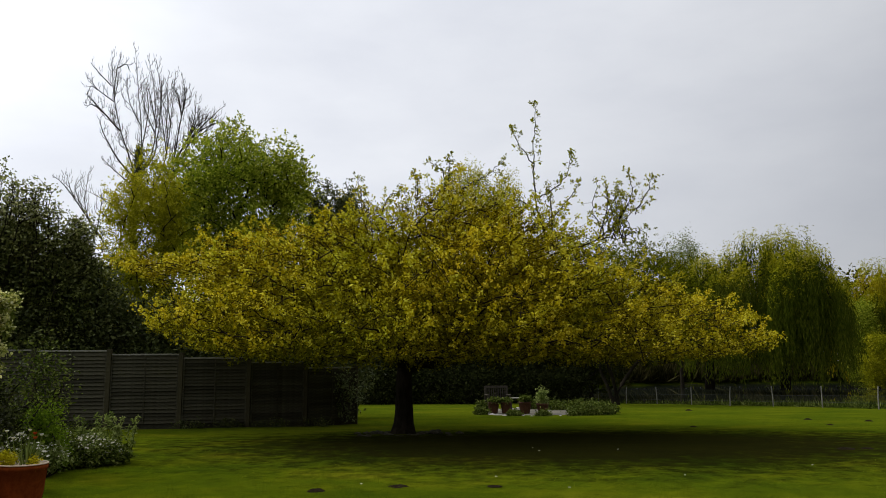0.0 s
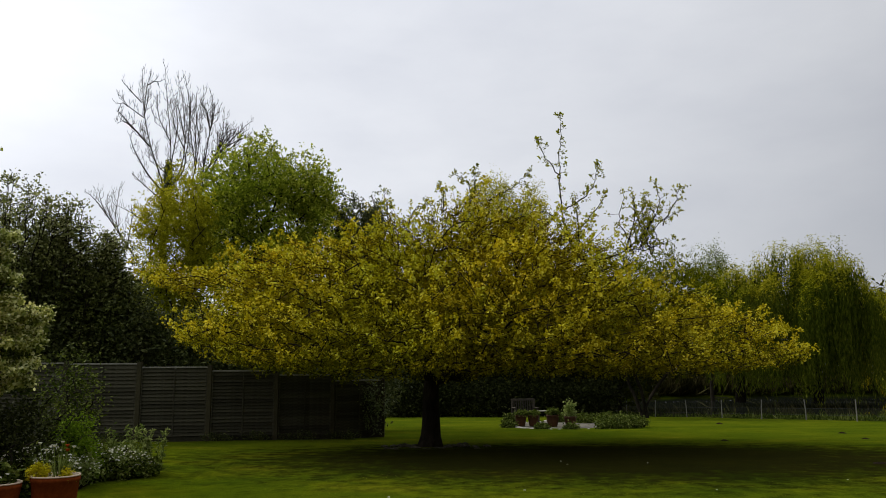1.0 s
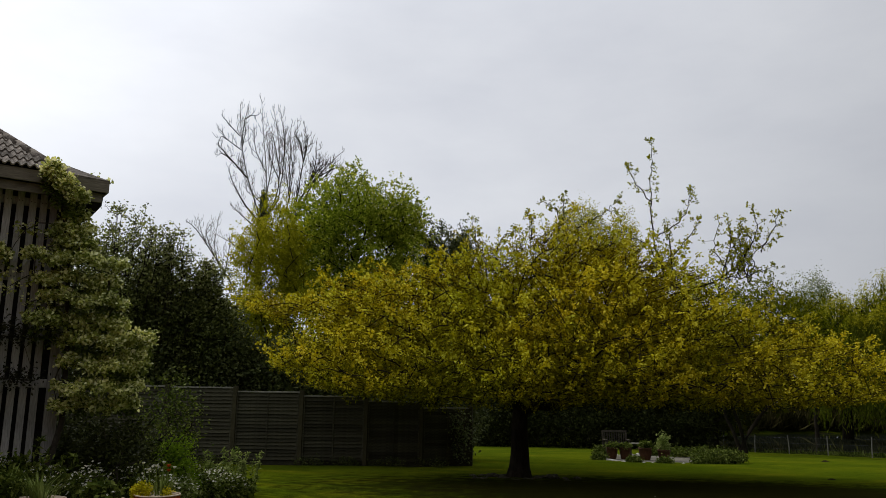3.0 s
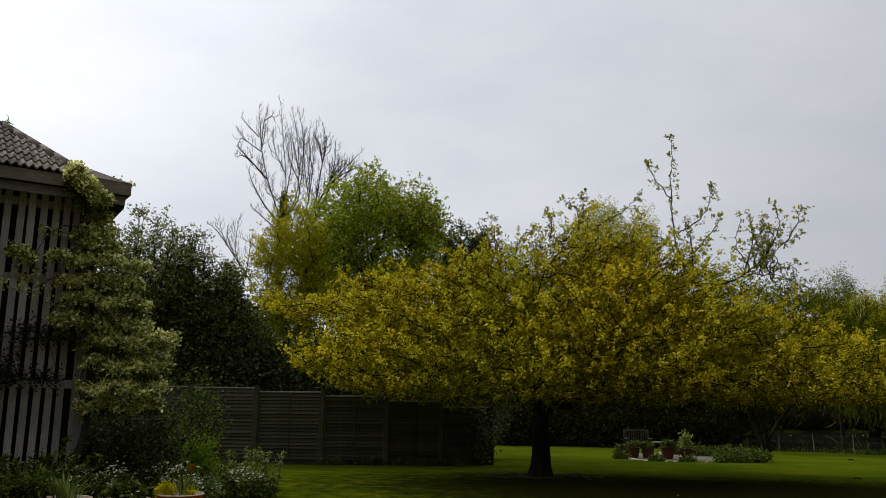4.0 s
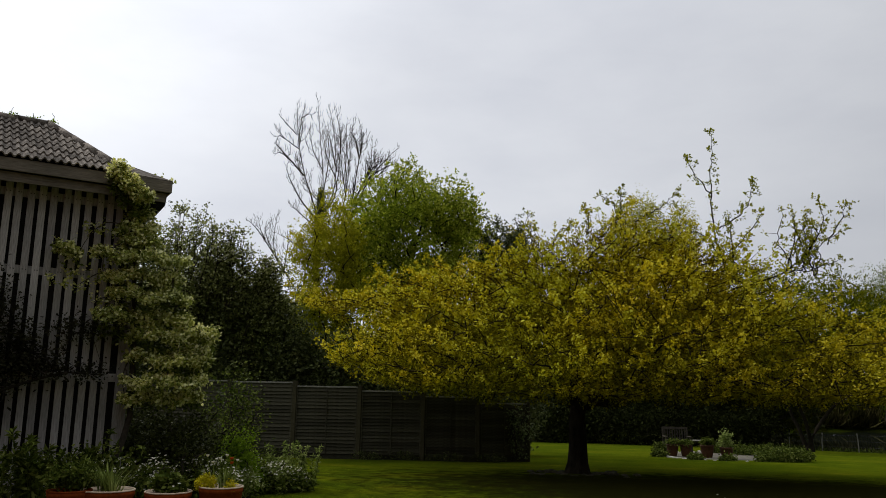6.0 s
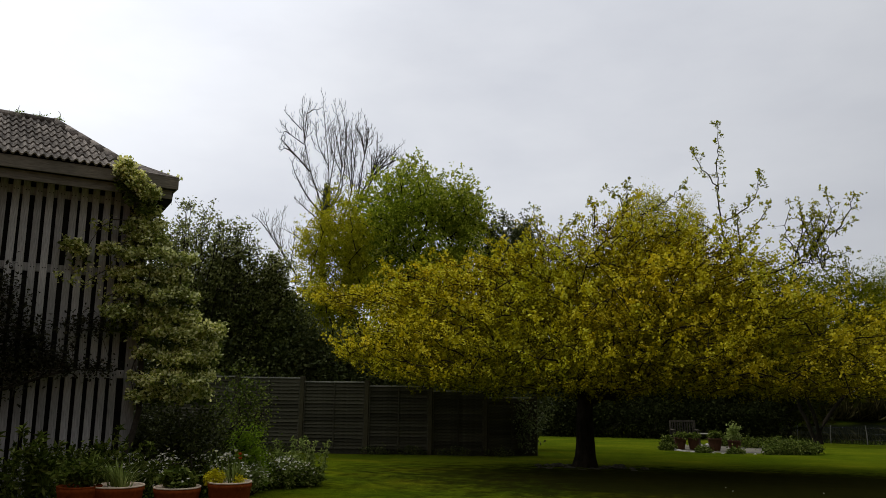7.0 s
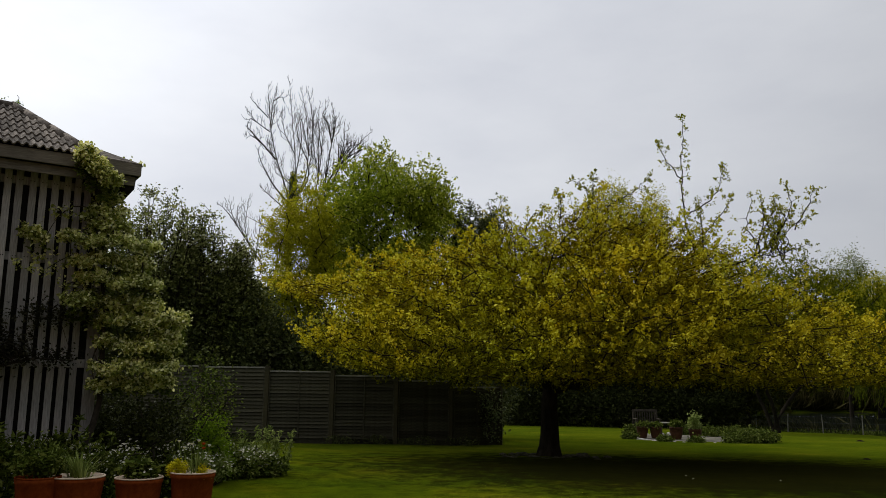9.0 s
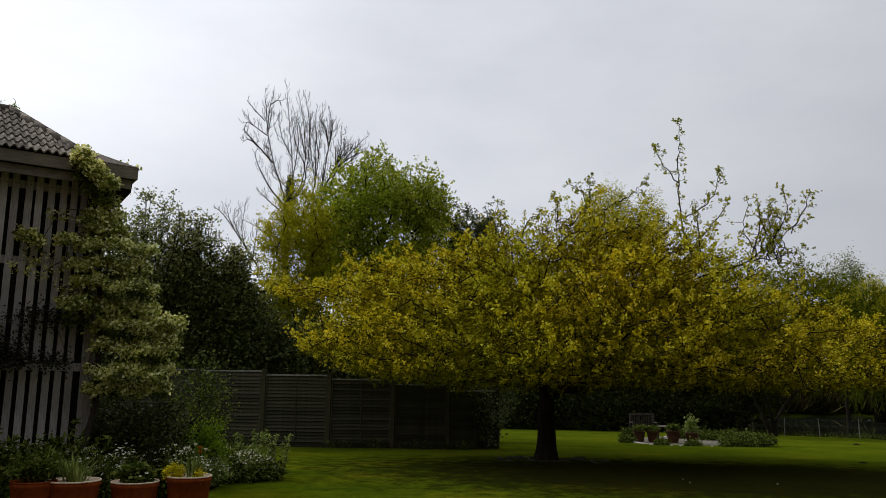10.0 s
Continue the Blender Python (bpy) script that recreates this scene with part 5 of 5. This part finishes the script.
for i, (x, y, r, h, n) in enumerate(((-5.5, 11.7, 0.32, 0.50, 70), (-5.22, 11.9, 0.30, 0.42, 80), (-4.95, 12.1, 0.24, 0.30, 60), (-5.25, 10.9, 0.22, 0.38, 50))):
    flowering("loose white-flowered plants at the edge of the bed", (x, y), (r, 0.3, h), 80, 121 + i, n, M_PETAL_WHITE, 0.030, 0.06, M_STRAP_LEAF if i % 2 else None)
for i, (x, y, r) in enumerate(((-5.42, 11.5, 0.30), (-5.14, 11.75, 0.30), (-4.88, 12.0, 0.24), (-5.65, 11.4, 0.26))):
    flowering("low blue-flowered plants at the edge of the bed", (x, y), (r, 0.22, 0.22), 190, 98 + 30 * i, 18, M_PETAL_BLUE, 0.018, 0.055, M_BED_LEAF)


def leafy_stems(base, n, height, spread, leaf, mat, seed, label):
    """Upright stems with pairs of pointed leaves up their length."""
    rng = np.random.default_rng(seed)
    x, y = base
    t = thing("leafy_perennial", label, "plant", BED, Matrix.Translation((x, y, gz(x, y))))
    g, spots = Geo(), []
    for _ in range(n):
        a, q = rng.uniform(0, 2 * math.pi), math.sqrt(rng.uniform(0, 1)) * spread
        foot = np.array([q * math.cos(a), q * math.sin(a), -0.02])
        end = foot * (1.5, 1.5, 0) + (0, 0, height * rng.uniform(0.7, 1.1))
        s = np.linspace(0, 1, 9)[:, None]
        pts = foot + (end - foot) * s + rng.normal(size=(9, 3)) * 0.008
        g.tube(pts, 0.005 * (1 - s[:, 0]) + 0.002, 4, False)
        spots += list(pts[2:]) + [(pts[-1] + pts[-2]) / 2, pts[-1]]
    tagged(part("stem_mass", g, M_BED_LEAF, t), kind="stuff")
    part("foliage", tufts(np.array(spots), 6, leaf, mat, "foliage", 0.25, 0.36, rng, 0.008), mat, t)


for i, (x, y, n, h) in enumerate(((-5.42, 12.2, 9, 0.58), (-5.15, 12.25, 11, 0.64), (-4.9, 12.3, 9, 0.60))):
    leafy_stems((x, y), n, h, 0.2, 0.062, M_STRAP_LEAF, 100 + i, "upright pale-green leafy perennial at the end of the bed")
leafy_stems((-5.55, 8.1), 22, 0.78, 0.30, 0.085, M_BED_LEAF, 103, "upright leafy perennial among white flowers in the bed")
leafy_stems((-5.75, 7.5), 26, 0.96, 0.34, 0.085, M_BED_LEAF, 104, "upright leafy perennial among white flowers in the bed")
leafy_stems((-6.2, 7.2), 26, 0.90, 0.34, 0.085, M_BED_LEAF, 105, "upright leafy perennial among white flowers in the bed")
for i, (x, y, r, h) in enumerate(((-6.7, 10.4, 0.7, 1.15), (-7.4, 11.4, 0.8, 1.2), (-6.1, 9.6, 0.5, 0.9), (-5.5, 9.7, 0.5, 0.8), (-6.9, 12.3, 0.7, 0.9))):
    shrub("loose_shrub", "dark leafy undergrowth beside the barn corner", (x, y), (r, r * 0.8, h), 420, 9, 0.065, M_HEDGE_LEAF, 300 + i, 0.09, 0.2, BED, 7)
shrub("ground_cover", "dark low ground cover beside the barn wall", (-6.4, 6.9), (0.5, 0.4, 0.7), 320, 9, 0.05, M_BED_LEAF, 101, 0.07, 0.3, BED, 6)


# ---- terracotta pots ----
def strap_tuft(g, base, n, height, lean, width, rng):
    """A tuft of narrow, arching leaves."""
    for _ in range(n):
        a = rng.uniform(0, 2 * math.pi)
        d = np.array([math.cos(a), math.sin(a), 0])
        s = np.array([-d[1], d[0], 0]) * width * 0.5
        h, l = height * rng.uniform(0.6, 1.1), lean * rng.uniform(0.2, 1.1)
        p = base + d * rng.uniform(0, 0.09)
        m = p + d * l * 0.35 + np.array([0, 0, h * 0.62])
        e = p + d * l + np.array([0, 0, h])
        g.add([p - s, p + s, m + s * 0.9, m - s * 0.9, e], [(0, 1, 2, 3), (3, 2, 4)])


def pot(x, y, z, r, h, label, seed, plants, clay=None, lip=None):
    rng = np.random.default_rng(seed)
    t = thing("plant_pot", label, "plant pot", "terracotta pots on the paving", Matrix.Translation((x, y, z)))
    part("body", Geo().lathe([(r * 0.62, 0), (r * 0.68, 0.02), (r * 0.86, h * 0.5), (r * 0.95, h - 0.06), (r * 0.985, h - 0.055), (r * 0.985, h - 0.013), (r * 0.90, h - 0.013), (r * 0.88, h - 0.05)], 32), clay or M_TERRACOTTA, t, smooth=True)
    part("rim", Geo().lathe([(r * 0.965, h - 0.014), (r, h - 0.012), (r * 1.005, h - 0.006), (r * 0.985, h), (r * 0.93, h), (r * 0.915, h - 0.005), (r * 0.91, h - 0.012)], 32), lip or M_RIM, t, "" if lip else "pale worn rim", True)
    part("soil", Geo().lathe([(r * 0.89, h - 0.060), (r * 0.5, h - 0.045), (r * 0.1, h - 0.04)], 20), M_SOIL, t)
    plants(t, h, r, rng)
    return t


def tips_in(n, c, rad, rng):
    q = rng.normal(size=(n, 3))
    q /= np.linalg.norm(q, axis=1)[:, None]
    return np.array(c) + q * np.array(rad) * rng.uniform(0.4, 1, (n, 1))


def bulb_leaves(t, h, r, rng):
    g = Geo()
    strap_tuft(g, np.array([0.0, 0, h - 0.05]), 90, 0.28, 0.16, 0.016, rng)
    strap_tuft(g, np.array([0.08, -0.05, h - 0.05]), 50, 0.22, 0.2, 0.014, rng)
    part("leaf_tuft", g, M_STRAP_LEAF, t, "grey-green strap leaves")


def bushy(t, h, r, rng):
    tips = tips_in(120, (0, 0, h + 0.12), (0.24, 0.22, 0.16), rng)
    part("foliage", leaf_mesh("foliage", spray(tips, 7, 0.03, rng), 0.055, M_BED_LEAF, 0.3, rng=rng), M_BED_LEAF, t)
    g = Geo()
    strap_tuft(g, np.array([0.05, 0.05, h - 0.05]), 26, 0.36, 0.18, 0.012, rng)
    part("leaf_tuft", g, M_STRAP_LEAF, t)


def leafy(t, h, r, rng):
    tips = tips_in(90, (0, 0, h + 0.05), (0.19, 0.17, 0.10), rng)
    part("foliage", leaf_mesh("foliage", spray(tips, 6, 0.025, rng), 0.06, M_BED_LEAF, 0.5, 0.7, rng=rng), M_BED_LEAF, t)
    flowers(t, [(0.12, -0.12, h + 0.06), (0.16, -0.08, h + 0.08)], M_PETAL_WHITE, 0.019)


def tulip_head(size, petal):
    g = Geo()
    g.lathe([(0.2 * size, 0), (0.85 * size, 0.4 * size), (1.15 * size, 1.0 * size), (1.35 * size, 1.5 * size), (1.2 * size, 1.52 * size), (0.6 * size, 0.7 * size), (0.1 * size, 0.5 * size)], 10)
    return g.mesh("flower", petal, True)


def sedum_and_tulips(t, h, r, rng):
    for c, rad, n in (((-0.14, -0.06, h + 0.02), (0.12, 0.11, 0.10), 200), ((0.13, -0.06, h - 0.01), (0.065, 0.07, 0.08), 70)):
        tips = tips_in(n, c, rad, rng)
        part("sedum", leaf_mesh("sedum", spray(tips, 10, 0.010, rng), 0.019, M_SEDUM, 0.6, 0.8, rng=rng), M_SEDUM, t, "mound of bright yellow sedum")
    g = Geo()
    strap_tuft(g, np.array([0.04, 0, h - 0.05]), 70, 0.24, 0.14, 0.012, rng)
    part("leaf_tuft", g, M_STRAP_LEAF, t)
    white, red = tulip_head(0.014, M_PETAL_WHITE), tulip_head(0.016, M_PETAL_RED)
    for i, (x, y, z) in enumerate(((-0.03, 0.0, 0.26), (0.02, 0.05, 0.29), (0.16, 0.0, 0.25), (-0.2, 0.05, 0.28), (-0.12, 0.02, 0.22), (0.10, 0.0, 0.22), (0.08, 0.03, 0.26))):
        p = Geo().tube([(x * 0.4, y * 0.4, h - 0.05), (x * 0.9, y, h + z * 0.6), (x, y, h + z)], [0.005, 0.004, 0.003], 5)
        stem = part("flower_stem", p, M_STRAP_LEAF, t)
        f = part("flower", red if i > 4 else white, None, stem)
        f.location = (x, y, h + z - 0.005)


pot(-5.13, 6.90, 0.04, 0.205, 0.52, "large terracotta pot with leafy green plants on paving", 111, bushy, None, M_TERRACOTTA)
pot(-4.855, 7.10, 0.04, 0.252, 0.515, "wide terracotta pot with grey-green bulb leaves on paving", 112, bulb_leaves)
pot(-4.385, 7.40, 0.04, 0.23, 0.485, "terracotta pot with low leafy plants on paving", 113, leafy)
pot(-3.94, 7.64, 0.04, 0.222, 0.525, "terracotta pot with yellow sedum and white tulips", 114, sedum_and_tulips)


def paving():
    """A small stone-flagged strip under the pots."""
    t = thing("pavement", "small strip of pale stone flags under the pots", "paving", "", None, "structure")
    rng = random.Random(9)
    along, over = Vector((0.85, 0.53, 0)), Vector((-0.53, 0.85, 0))
    o = Vector((-4.55, 7.32, 0))
    for i in range(-5, 2):
        for j in (-2, -1, 0, 1):
            a, b = 0.45 * i, 0.45 * j
            c = o + along * a + over * b
            s = part("flagstone", Geo().box(-0.218, 0.218, -0.218, 0.218, -0.06, 0.04, None, 0.008), M_STONE, t)
            s.matrix_local = Matrix.Translation(c + Vector((0, 0, rng.uniform(-0.004, 0.0)))) @ Matrix.Rotation(math.atan2(0.53, 0.85) + radians(rng.uniform(-0.6, 0.6)), 4, "Z")


paving()


# ---- seating island at the far side of the lawn ----
IX, IY = 3.7, 31.2
IZ = gz(IX, IY)


def island():
    rng = np.random.default_rng(121)
    g = Geo()
    ang = np.linspace(0, 2 * math.pi, 36, endpoint=False)
    g.add([(IX + 2.1 * f * math.cos(a), IY + 2.6 * f * math.sin(a), IZ + z) for f, z in ((1, -0.02), (0.97, 0.05), (0.1, 0.06)) for a in ang],
          [(r * 36 + j, r * 36 + (j + 1) % 36, (r + 1) * 36 + (j + 1) % 36, (r + 1) * 36 + j) for r in range(2) for j in range(36)] + [tuple(72 + j for j in range(36))])
    island_ob = tagged(part("gravel_island", g, M_GRAVEL, None, "round pale gravel seating area edged with plants", True), category="gravel", kind="structure")
    me = []
    for k in range(5):
        b = bmesh.new()
        bmesh.ops.create_icosphere(b, subdivisions=1, radius=0.13)
        for v in b.verts:
            v.co = Vector((v.co.x * 1.3, v.co.y, v.co.z * 0.7)) * rng.uniform(0.85, 1.2)
        m = bpy.data.meshes.new("edging_stone")
        b.to_mesh(m)
        b.free()
        m.materials.append(M_STONE)
        me.append(m)
    for k in range(38):
        a = k / 38 * 2 * math.pi
        o = part("edging_stone", me[k % 5], M_STONE, island_ob)
        o.location = (IX + 2.12 * math.cos(a), IY + 2.6 * math.sin(a), IZ + 0.02)
        o.rotation_euler = (0, 0, rng.uniform(0, 6))


island()


def garden_chair(x, y, turn, label, w=0.9):
    t = thing("garden_bench", label, "bench", "", Matrix.Translation((x, y, IZ + 0.06)) @ Matrix.Rotation(radians(turn), 4, "Z"))
    for sx in (-1, 1):
        part("leg", Geo().box(sx * w / 2 - 0.03, sx * w / 2 + 0.03, -0.03, 0.03, 0, 0.62, Matrix.Translation((0, -0.28, 0)), 0.004), M_TEAK, t)
        part("leg", Geo().box(sx * w / 2 - 0.03, sx * w / 2 + 0.03, -0.03, 0.03, 0, 0.98, Matrix.Translation((0, 0.25, 0)) @ Matrix.Rotation(radians(-6), 4, "X"), 0.004), M_TEAK, t)
        part("armrest", Geo().box(sx * w / 2 - 0.045, sx * w / 2 + 0.045, -0.36, 0.26, 0.62, 0.65, None, 0.006), M_TEAK, t)
    for k in range(5):
        part("seat_slat", Geo().box(-w / 2 + 0.031, w / 2 - 0.031, -0.30 + k * 0.11, -0.21 + k * 0.11, 0.40, 0.425, None, 0.003), M_TEAK, t)
    back = Matrix.Translation((0, 0.25, 0)) @ Matrix.Rotation(radians(-6), 4, "X")
    part("back_rail", Geo().box(-w / 2 + 0.031, w / 2 - 0.031, -0.02, 0.02, 0.90, 0.985, back, 0.005), M_TEAK, t)
    part("back_rail", Geo().box(-w / 2 + 0.031, w / 2 - 0.031, -0.02, 0.02, 0.46, 0.52, back, 0.005), M_TEAK, t)
    n = 9
    for k in range(n):
        cx = -w / 2 + 0.08 + k * (w - 0.16) / (n - 1)
        part("back_slat", Geo().box(cx - 0.02, cx + 0.02, -0.01, 0.01, 0.521, 0.899, back, 0.003), M_TEAK, t)


garden_chair(2.2, 31.9, 8, "silvered slatted wooden garden bench on the gravel island")


def garden_table(x, y):
    t = thing("garden_table", "small pale wooden garden table on the gravel island", "table", "", Matrix.Translation((x, y, IZ + 0.06)))
    for k in range(5):
        part("top_slat", Geo().box(-0.28, 0.28, -0.28 + k * 0.115, -0.18 + k * 0.115, 0.50, 0.53, None, 0.004), M_PALE_POST, t)
    for sx in (-1, 1):
        for sy in (-1, 1):
            part("leg", Geo().box(sx * 0.24 - 0.022, sx * 0.24 + 0.022, sy * 0.24 - 0.022, sy * 0.24 + 0.022, 0, 0.50, None, 0.003), M_TEAK, t)


garden_table(2.95, 31.7)


def far_pot(x, y, r, h, leaf_h, mat, seed):
    def plant(t, hh, rr, rng):
        tips = tips_in(70, (0, 0, hh + leaf_h * 0.4), (rr * 1.0, rr * 1.0, leaf_h * 0.55), rng)
        part("foliage", leaf_mesh("foliage", spray(tips, 8, 0.05, rng), 0.09, mat, 0.3, rng=rng), mat, t)
    t = pot(x, y, IZ + 0.06, r, h, "brown planter with a leafy plant on the gravel island", seed, plant, M_BROWN_POT, M_BROWN_POT)
    t["group"] = "pots on the gravel island"


far_pot(3.12, 30.3, 0.25, 0.44, 0.24, M_BED_LEAF, 131)
far_pot(3.78, 30.3, 0.24, 0.38, 0.62, M_STRAP_LEAF, 132)
far_pot(1.95, 30.6, 0.22, 0.42, 0.10, M_BED_LEAF, 133)
far_pot(2.42, 30.6, 0.22, 0.42, 0.08, M_BED_LEAF, 134)
ISLE = "plants round the gravel island"
for i, (x, y, rx, h) in enumerate(((5.9, 29.4, 0.55, 0.42), (5.3, 29.0, 0.6, 0.40), (6.2, 30.2, 0.45, 0.36), (4.6, 32.6, 0.55, 0.5), (5.4, 31.6, 0.6, 0.55), (3.8, 33.2, 0.5, 0.42), (1.5, 30.9, 0.2, 0.5), (1.45, 30.2, 0.25, 0.16), (2.6, 28.9, 0.3, 0.07), (4.8, 28.7, 0.45, 0.24), (3.6, 28.7, 0.3, 0.07), (5.9, 31.0, 0.5, 0.45))):
    shrub("border_plant", "low leafy green border plant at the edge of the gravel", (x, y), (rx * 0.9, rx * 0.8, h * 0.85), 200, 8, 0.085, M_BED_LEAF, 140 + i, 0.07, 0.3, ISLE, 6, "plant")


# ---- wire fence by the pond ----
def wire_fence():
    t = thing("wire_fence", "low wire fence on pale stakes along the pond", "fence")
    a, b = np.array([9.2, 53.0]), np.array([21.5, 28.4])
    pts = [a + (b - a) * (0.364 + 0.1 * k) for k in range(-4, 7)]
    for k, (x, y) in enumerate(pts):
        p = part("stake", Geo().tube([(0, 0, -0.3), (0.01 * (k % 3 - 1), 0, 0.5), (0.05 * (k % 3 - 1), 0, 0.98)], [0.028, 0.028, 0.026], 8), M_PALE_POST, t)
        p.location = (x, y, gz(x, y))
    for h in (0.25, 0.55, 0.85):
        part("wire", Geo().tube([(x, y, gz(x, y) + h) for x, y in pts], [0.0035] * len(pts), 4), M_WIRE, t)


wire_fence()
for i in range(4):
    f = 0.02 + 0.1 * i
    x, y = 9.2 + 12.3 * f + 4.0, 53.0 - 24.6 * f + 4.6
    shrub("bank_bush", "low dark bush on the pond bank behind the wire", (x, y), (1.7, 0.9, 1.0 + 0.2 * (i % 3)), 220, 7, 0.2, M_HEDGE_LEAF, 450 + i, 0.2, 0.2, "bushes on the pond bank", 7)


def reeds():
    """A belt of tall reeds round the far side of the pond."""
    rng = np.random.default_rng(155)
    n = 20000
    a = np.radians(rng.uniform(20, 172, n))
    k = 1.0 + rng.uniform(-0.03, 0.035, n)
    x, y = 48 + 42 * k * np.cos(a), 68 + 40 * k * np.sin(a)
    pos = np.stack([x, y, np.maximum(ground_z(x, y), -1.8)], 1)
    tagged(part("reeds", leaf_mesh("reeds", pos, 2.1, M_DUSK_REED, 0.0, 0.06, -2.6, rng=rng), M_DUSK_REED, None, "belt of dull brown-green reeds round the pond"), category="reeds", kind="stuff")


reeds()


def rough_grass():
    """Uncut grass on the bank behind the wire."""
    rng = np.random.default_rng(151)
    n = 9000
    s = rng.uniform(-0.1, 1.05, n)
    off = rng.uniform(0.2, 3.6, n)
    x = 9.2 + 12.3 * s + off * 0.89
    y = 53.0 - 24.6 * s + off * 0.45
    pos = np.stack([x, y, ground_z(x, y)], 1)
    me = leaf_mesh("rough_grass", pos, 0.30, M_BED_LEAF, 0.0, 0.10, -1.6, rng=rng)
    tagged(part("rough_grass", me, M_BED_LEAF, None, "rough uncut grass on the pond bank"), category="grass", kind="stuff")


rough_grass()


def lawn_blades():
    rng = np.random.default_rng(152)
    n = 80000
    y = 8.4 + 13.0 * rng.uniform(0, 1, n) ** 1.35
    x = rng.uniform(-0.62, 0.66, n) * y
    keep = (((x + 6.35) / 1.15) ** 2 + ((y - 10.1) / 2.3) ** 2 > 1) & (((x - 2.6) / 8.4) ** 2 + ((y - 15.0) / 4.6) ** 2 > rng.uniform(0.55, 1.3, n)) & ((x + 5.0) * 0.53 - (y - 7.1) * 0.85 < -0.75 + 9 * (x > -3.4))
    x, y = x[keep], y[keep]
    pos = np.stack([x, y, ground_z(x, y) + 0.012 * np.sin(x * 1.3 + y * 0.7) * np.cos(y * 0.9)], 1)
    patch = 0.6 + 0.4 * np.sin(x * 2.3 + 1.7 * np.sin(y * 1.9)) * np.sin(y * 2.9 + x)
    me = leaf_mesh("lawn_grass", pos, 0.019 * (0.75 + 0.5 * np.clip(patch, 0, 1)), M_GRASS_BLADE, 0.0, 0.16, -1.0, rng=rng)
    tagged(part("lawn_grass", me, M_GRASS_BLADE, None, "short grass blades of the mown lawn"), category="grass", kind="stuff")


lawn_blades()


def molehill(x, y, r, h, seed):
    rng = np.random.default_rng(seed)
    ang = np.linspace(0, 2 * math.pi, 18, endpoint=False)
    v, rings = [], ((1.0, -0.01), (0.8, 0.35), (0.5, 0.8), (0.2, 1.0))
    for f, z in rings:
        v += [(r * f * math.cos(a) * rng.uniform(0.8, 1.2), r * f * math.sin(a) * rng.uniform(0.8, 1.2), h * z * rng.uniform(0.75, 1.15)) for a in ang]
    g = Geo()
    g.add(v, [(k * 18 + j, k * 18 + (j + 1) % 18, (k + 1) * 18 + (j + 1) % 18, (k + 1) * 18 + j) for k in range(3) for j in range(18)] + [tuple(54 + j for j in range(18))])
    o = part("molehill", g, M_SOIL, None, "small dark molehill of loose earth on the lawn", True)
    o.location = (x, y, gz(x, y))
    tagged(o, category="molehill", group="molehills on the lawn")


for i, (x, y, r, h) in enumerate(((-1.46, 9.45, 0.15, 0.06), (-0.52, 9.8, 0.16, 0.03), (10.4, 33.9, 0.2, 0.09), (11.1, 24.4, 0.16, 0.07), (10.1, 20.95, 0.16, 0.06), (12.25, 23.1, 0.16, 0.07), (6.75, 13.5, 0.2, 0.04), (6.4, 20.5, 0.13, 0.05), (0.64, 9.76, 0.12, 0.02), (7.1, 13.5, 0.14, 0.04))):
    molehill(x, y, r * 0.75, h * 0.55, 160 + i)

STONE_MESH = []
rs = np.random.default_rng(171)
for k in range(4):
    b = bmesh.new()
    bmesh.ops.create_icosphere(b, subdivisions=1, radius=0.075)
    for v in b.verts:
        v.co = Vector((v.co.x * 1.4, v.co.y, v.co.z * 0.55)) * rs.uniform(0.8, 1.25)
    m = bpy.data.meshes.new("stone")
    b.to_mesh(m)
    b.free()
    m.materials.append(M_RUBBLE)
    STONE_MESH.append(m)
for k in range(54):
    a, d = rs.uniform(0, 6.28), rs.uniform(0.3, 1.35)
    o = part("stone", STONE_MESH[k % 4], None, None, "dark earthy stone at the foot of the tree")
    o.location = (TREE[0] + d * math.cos(a), TREE[1] - 0.2 + 0.7 * d * math.sin(a), TREE[2] + 0.01)
    o.rotation_euler = (0, 0, rs.uniform(0, 6))
    tagged(o, category="stone", group="stones round the tree")


def daisies():
    """A scatter of small white flowers in the grass."""
    rng = np.random.default_rng(195)
    n = 9
    y = rng.uniform(9.2, 16.0, n)
    x = rng.uniform(-0.45, 0.5, n) * y
    keep = (x > -3.3)
    x, y = x[keep], y[keep]
    v, tri = [], []
    for px, py in zip(x, y):
        z = gz(px, py) + 0.035
        b = len(v)
        v.append((px, py, z + 0.004))
        v += [(px + 0.014 * math.cos(a), py + 0.014 * math.sin(a), z + 0.003 * math.sin(3 * a)) for a in np.linspace(0, 2 * math.pi, 9)[:8]]
        tri += [(b, b + 1 + k, b + 1 + (k + 1) % 8) for k in range(8)]
    tagged(part("daisies", tri_mesh("daisies", np.array(v), np.array(tri), M_PETAL_WHITE), M_PETAL_WHITE, None, "scattered small white daisies in the lawn"), category="flowers", kind="stuff")


daisies()
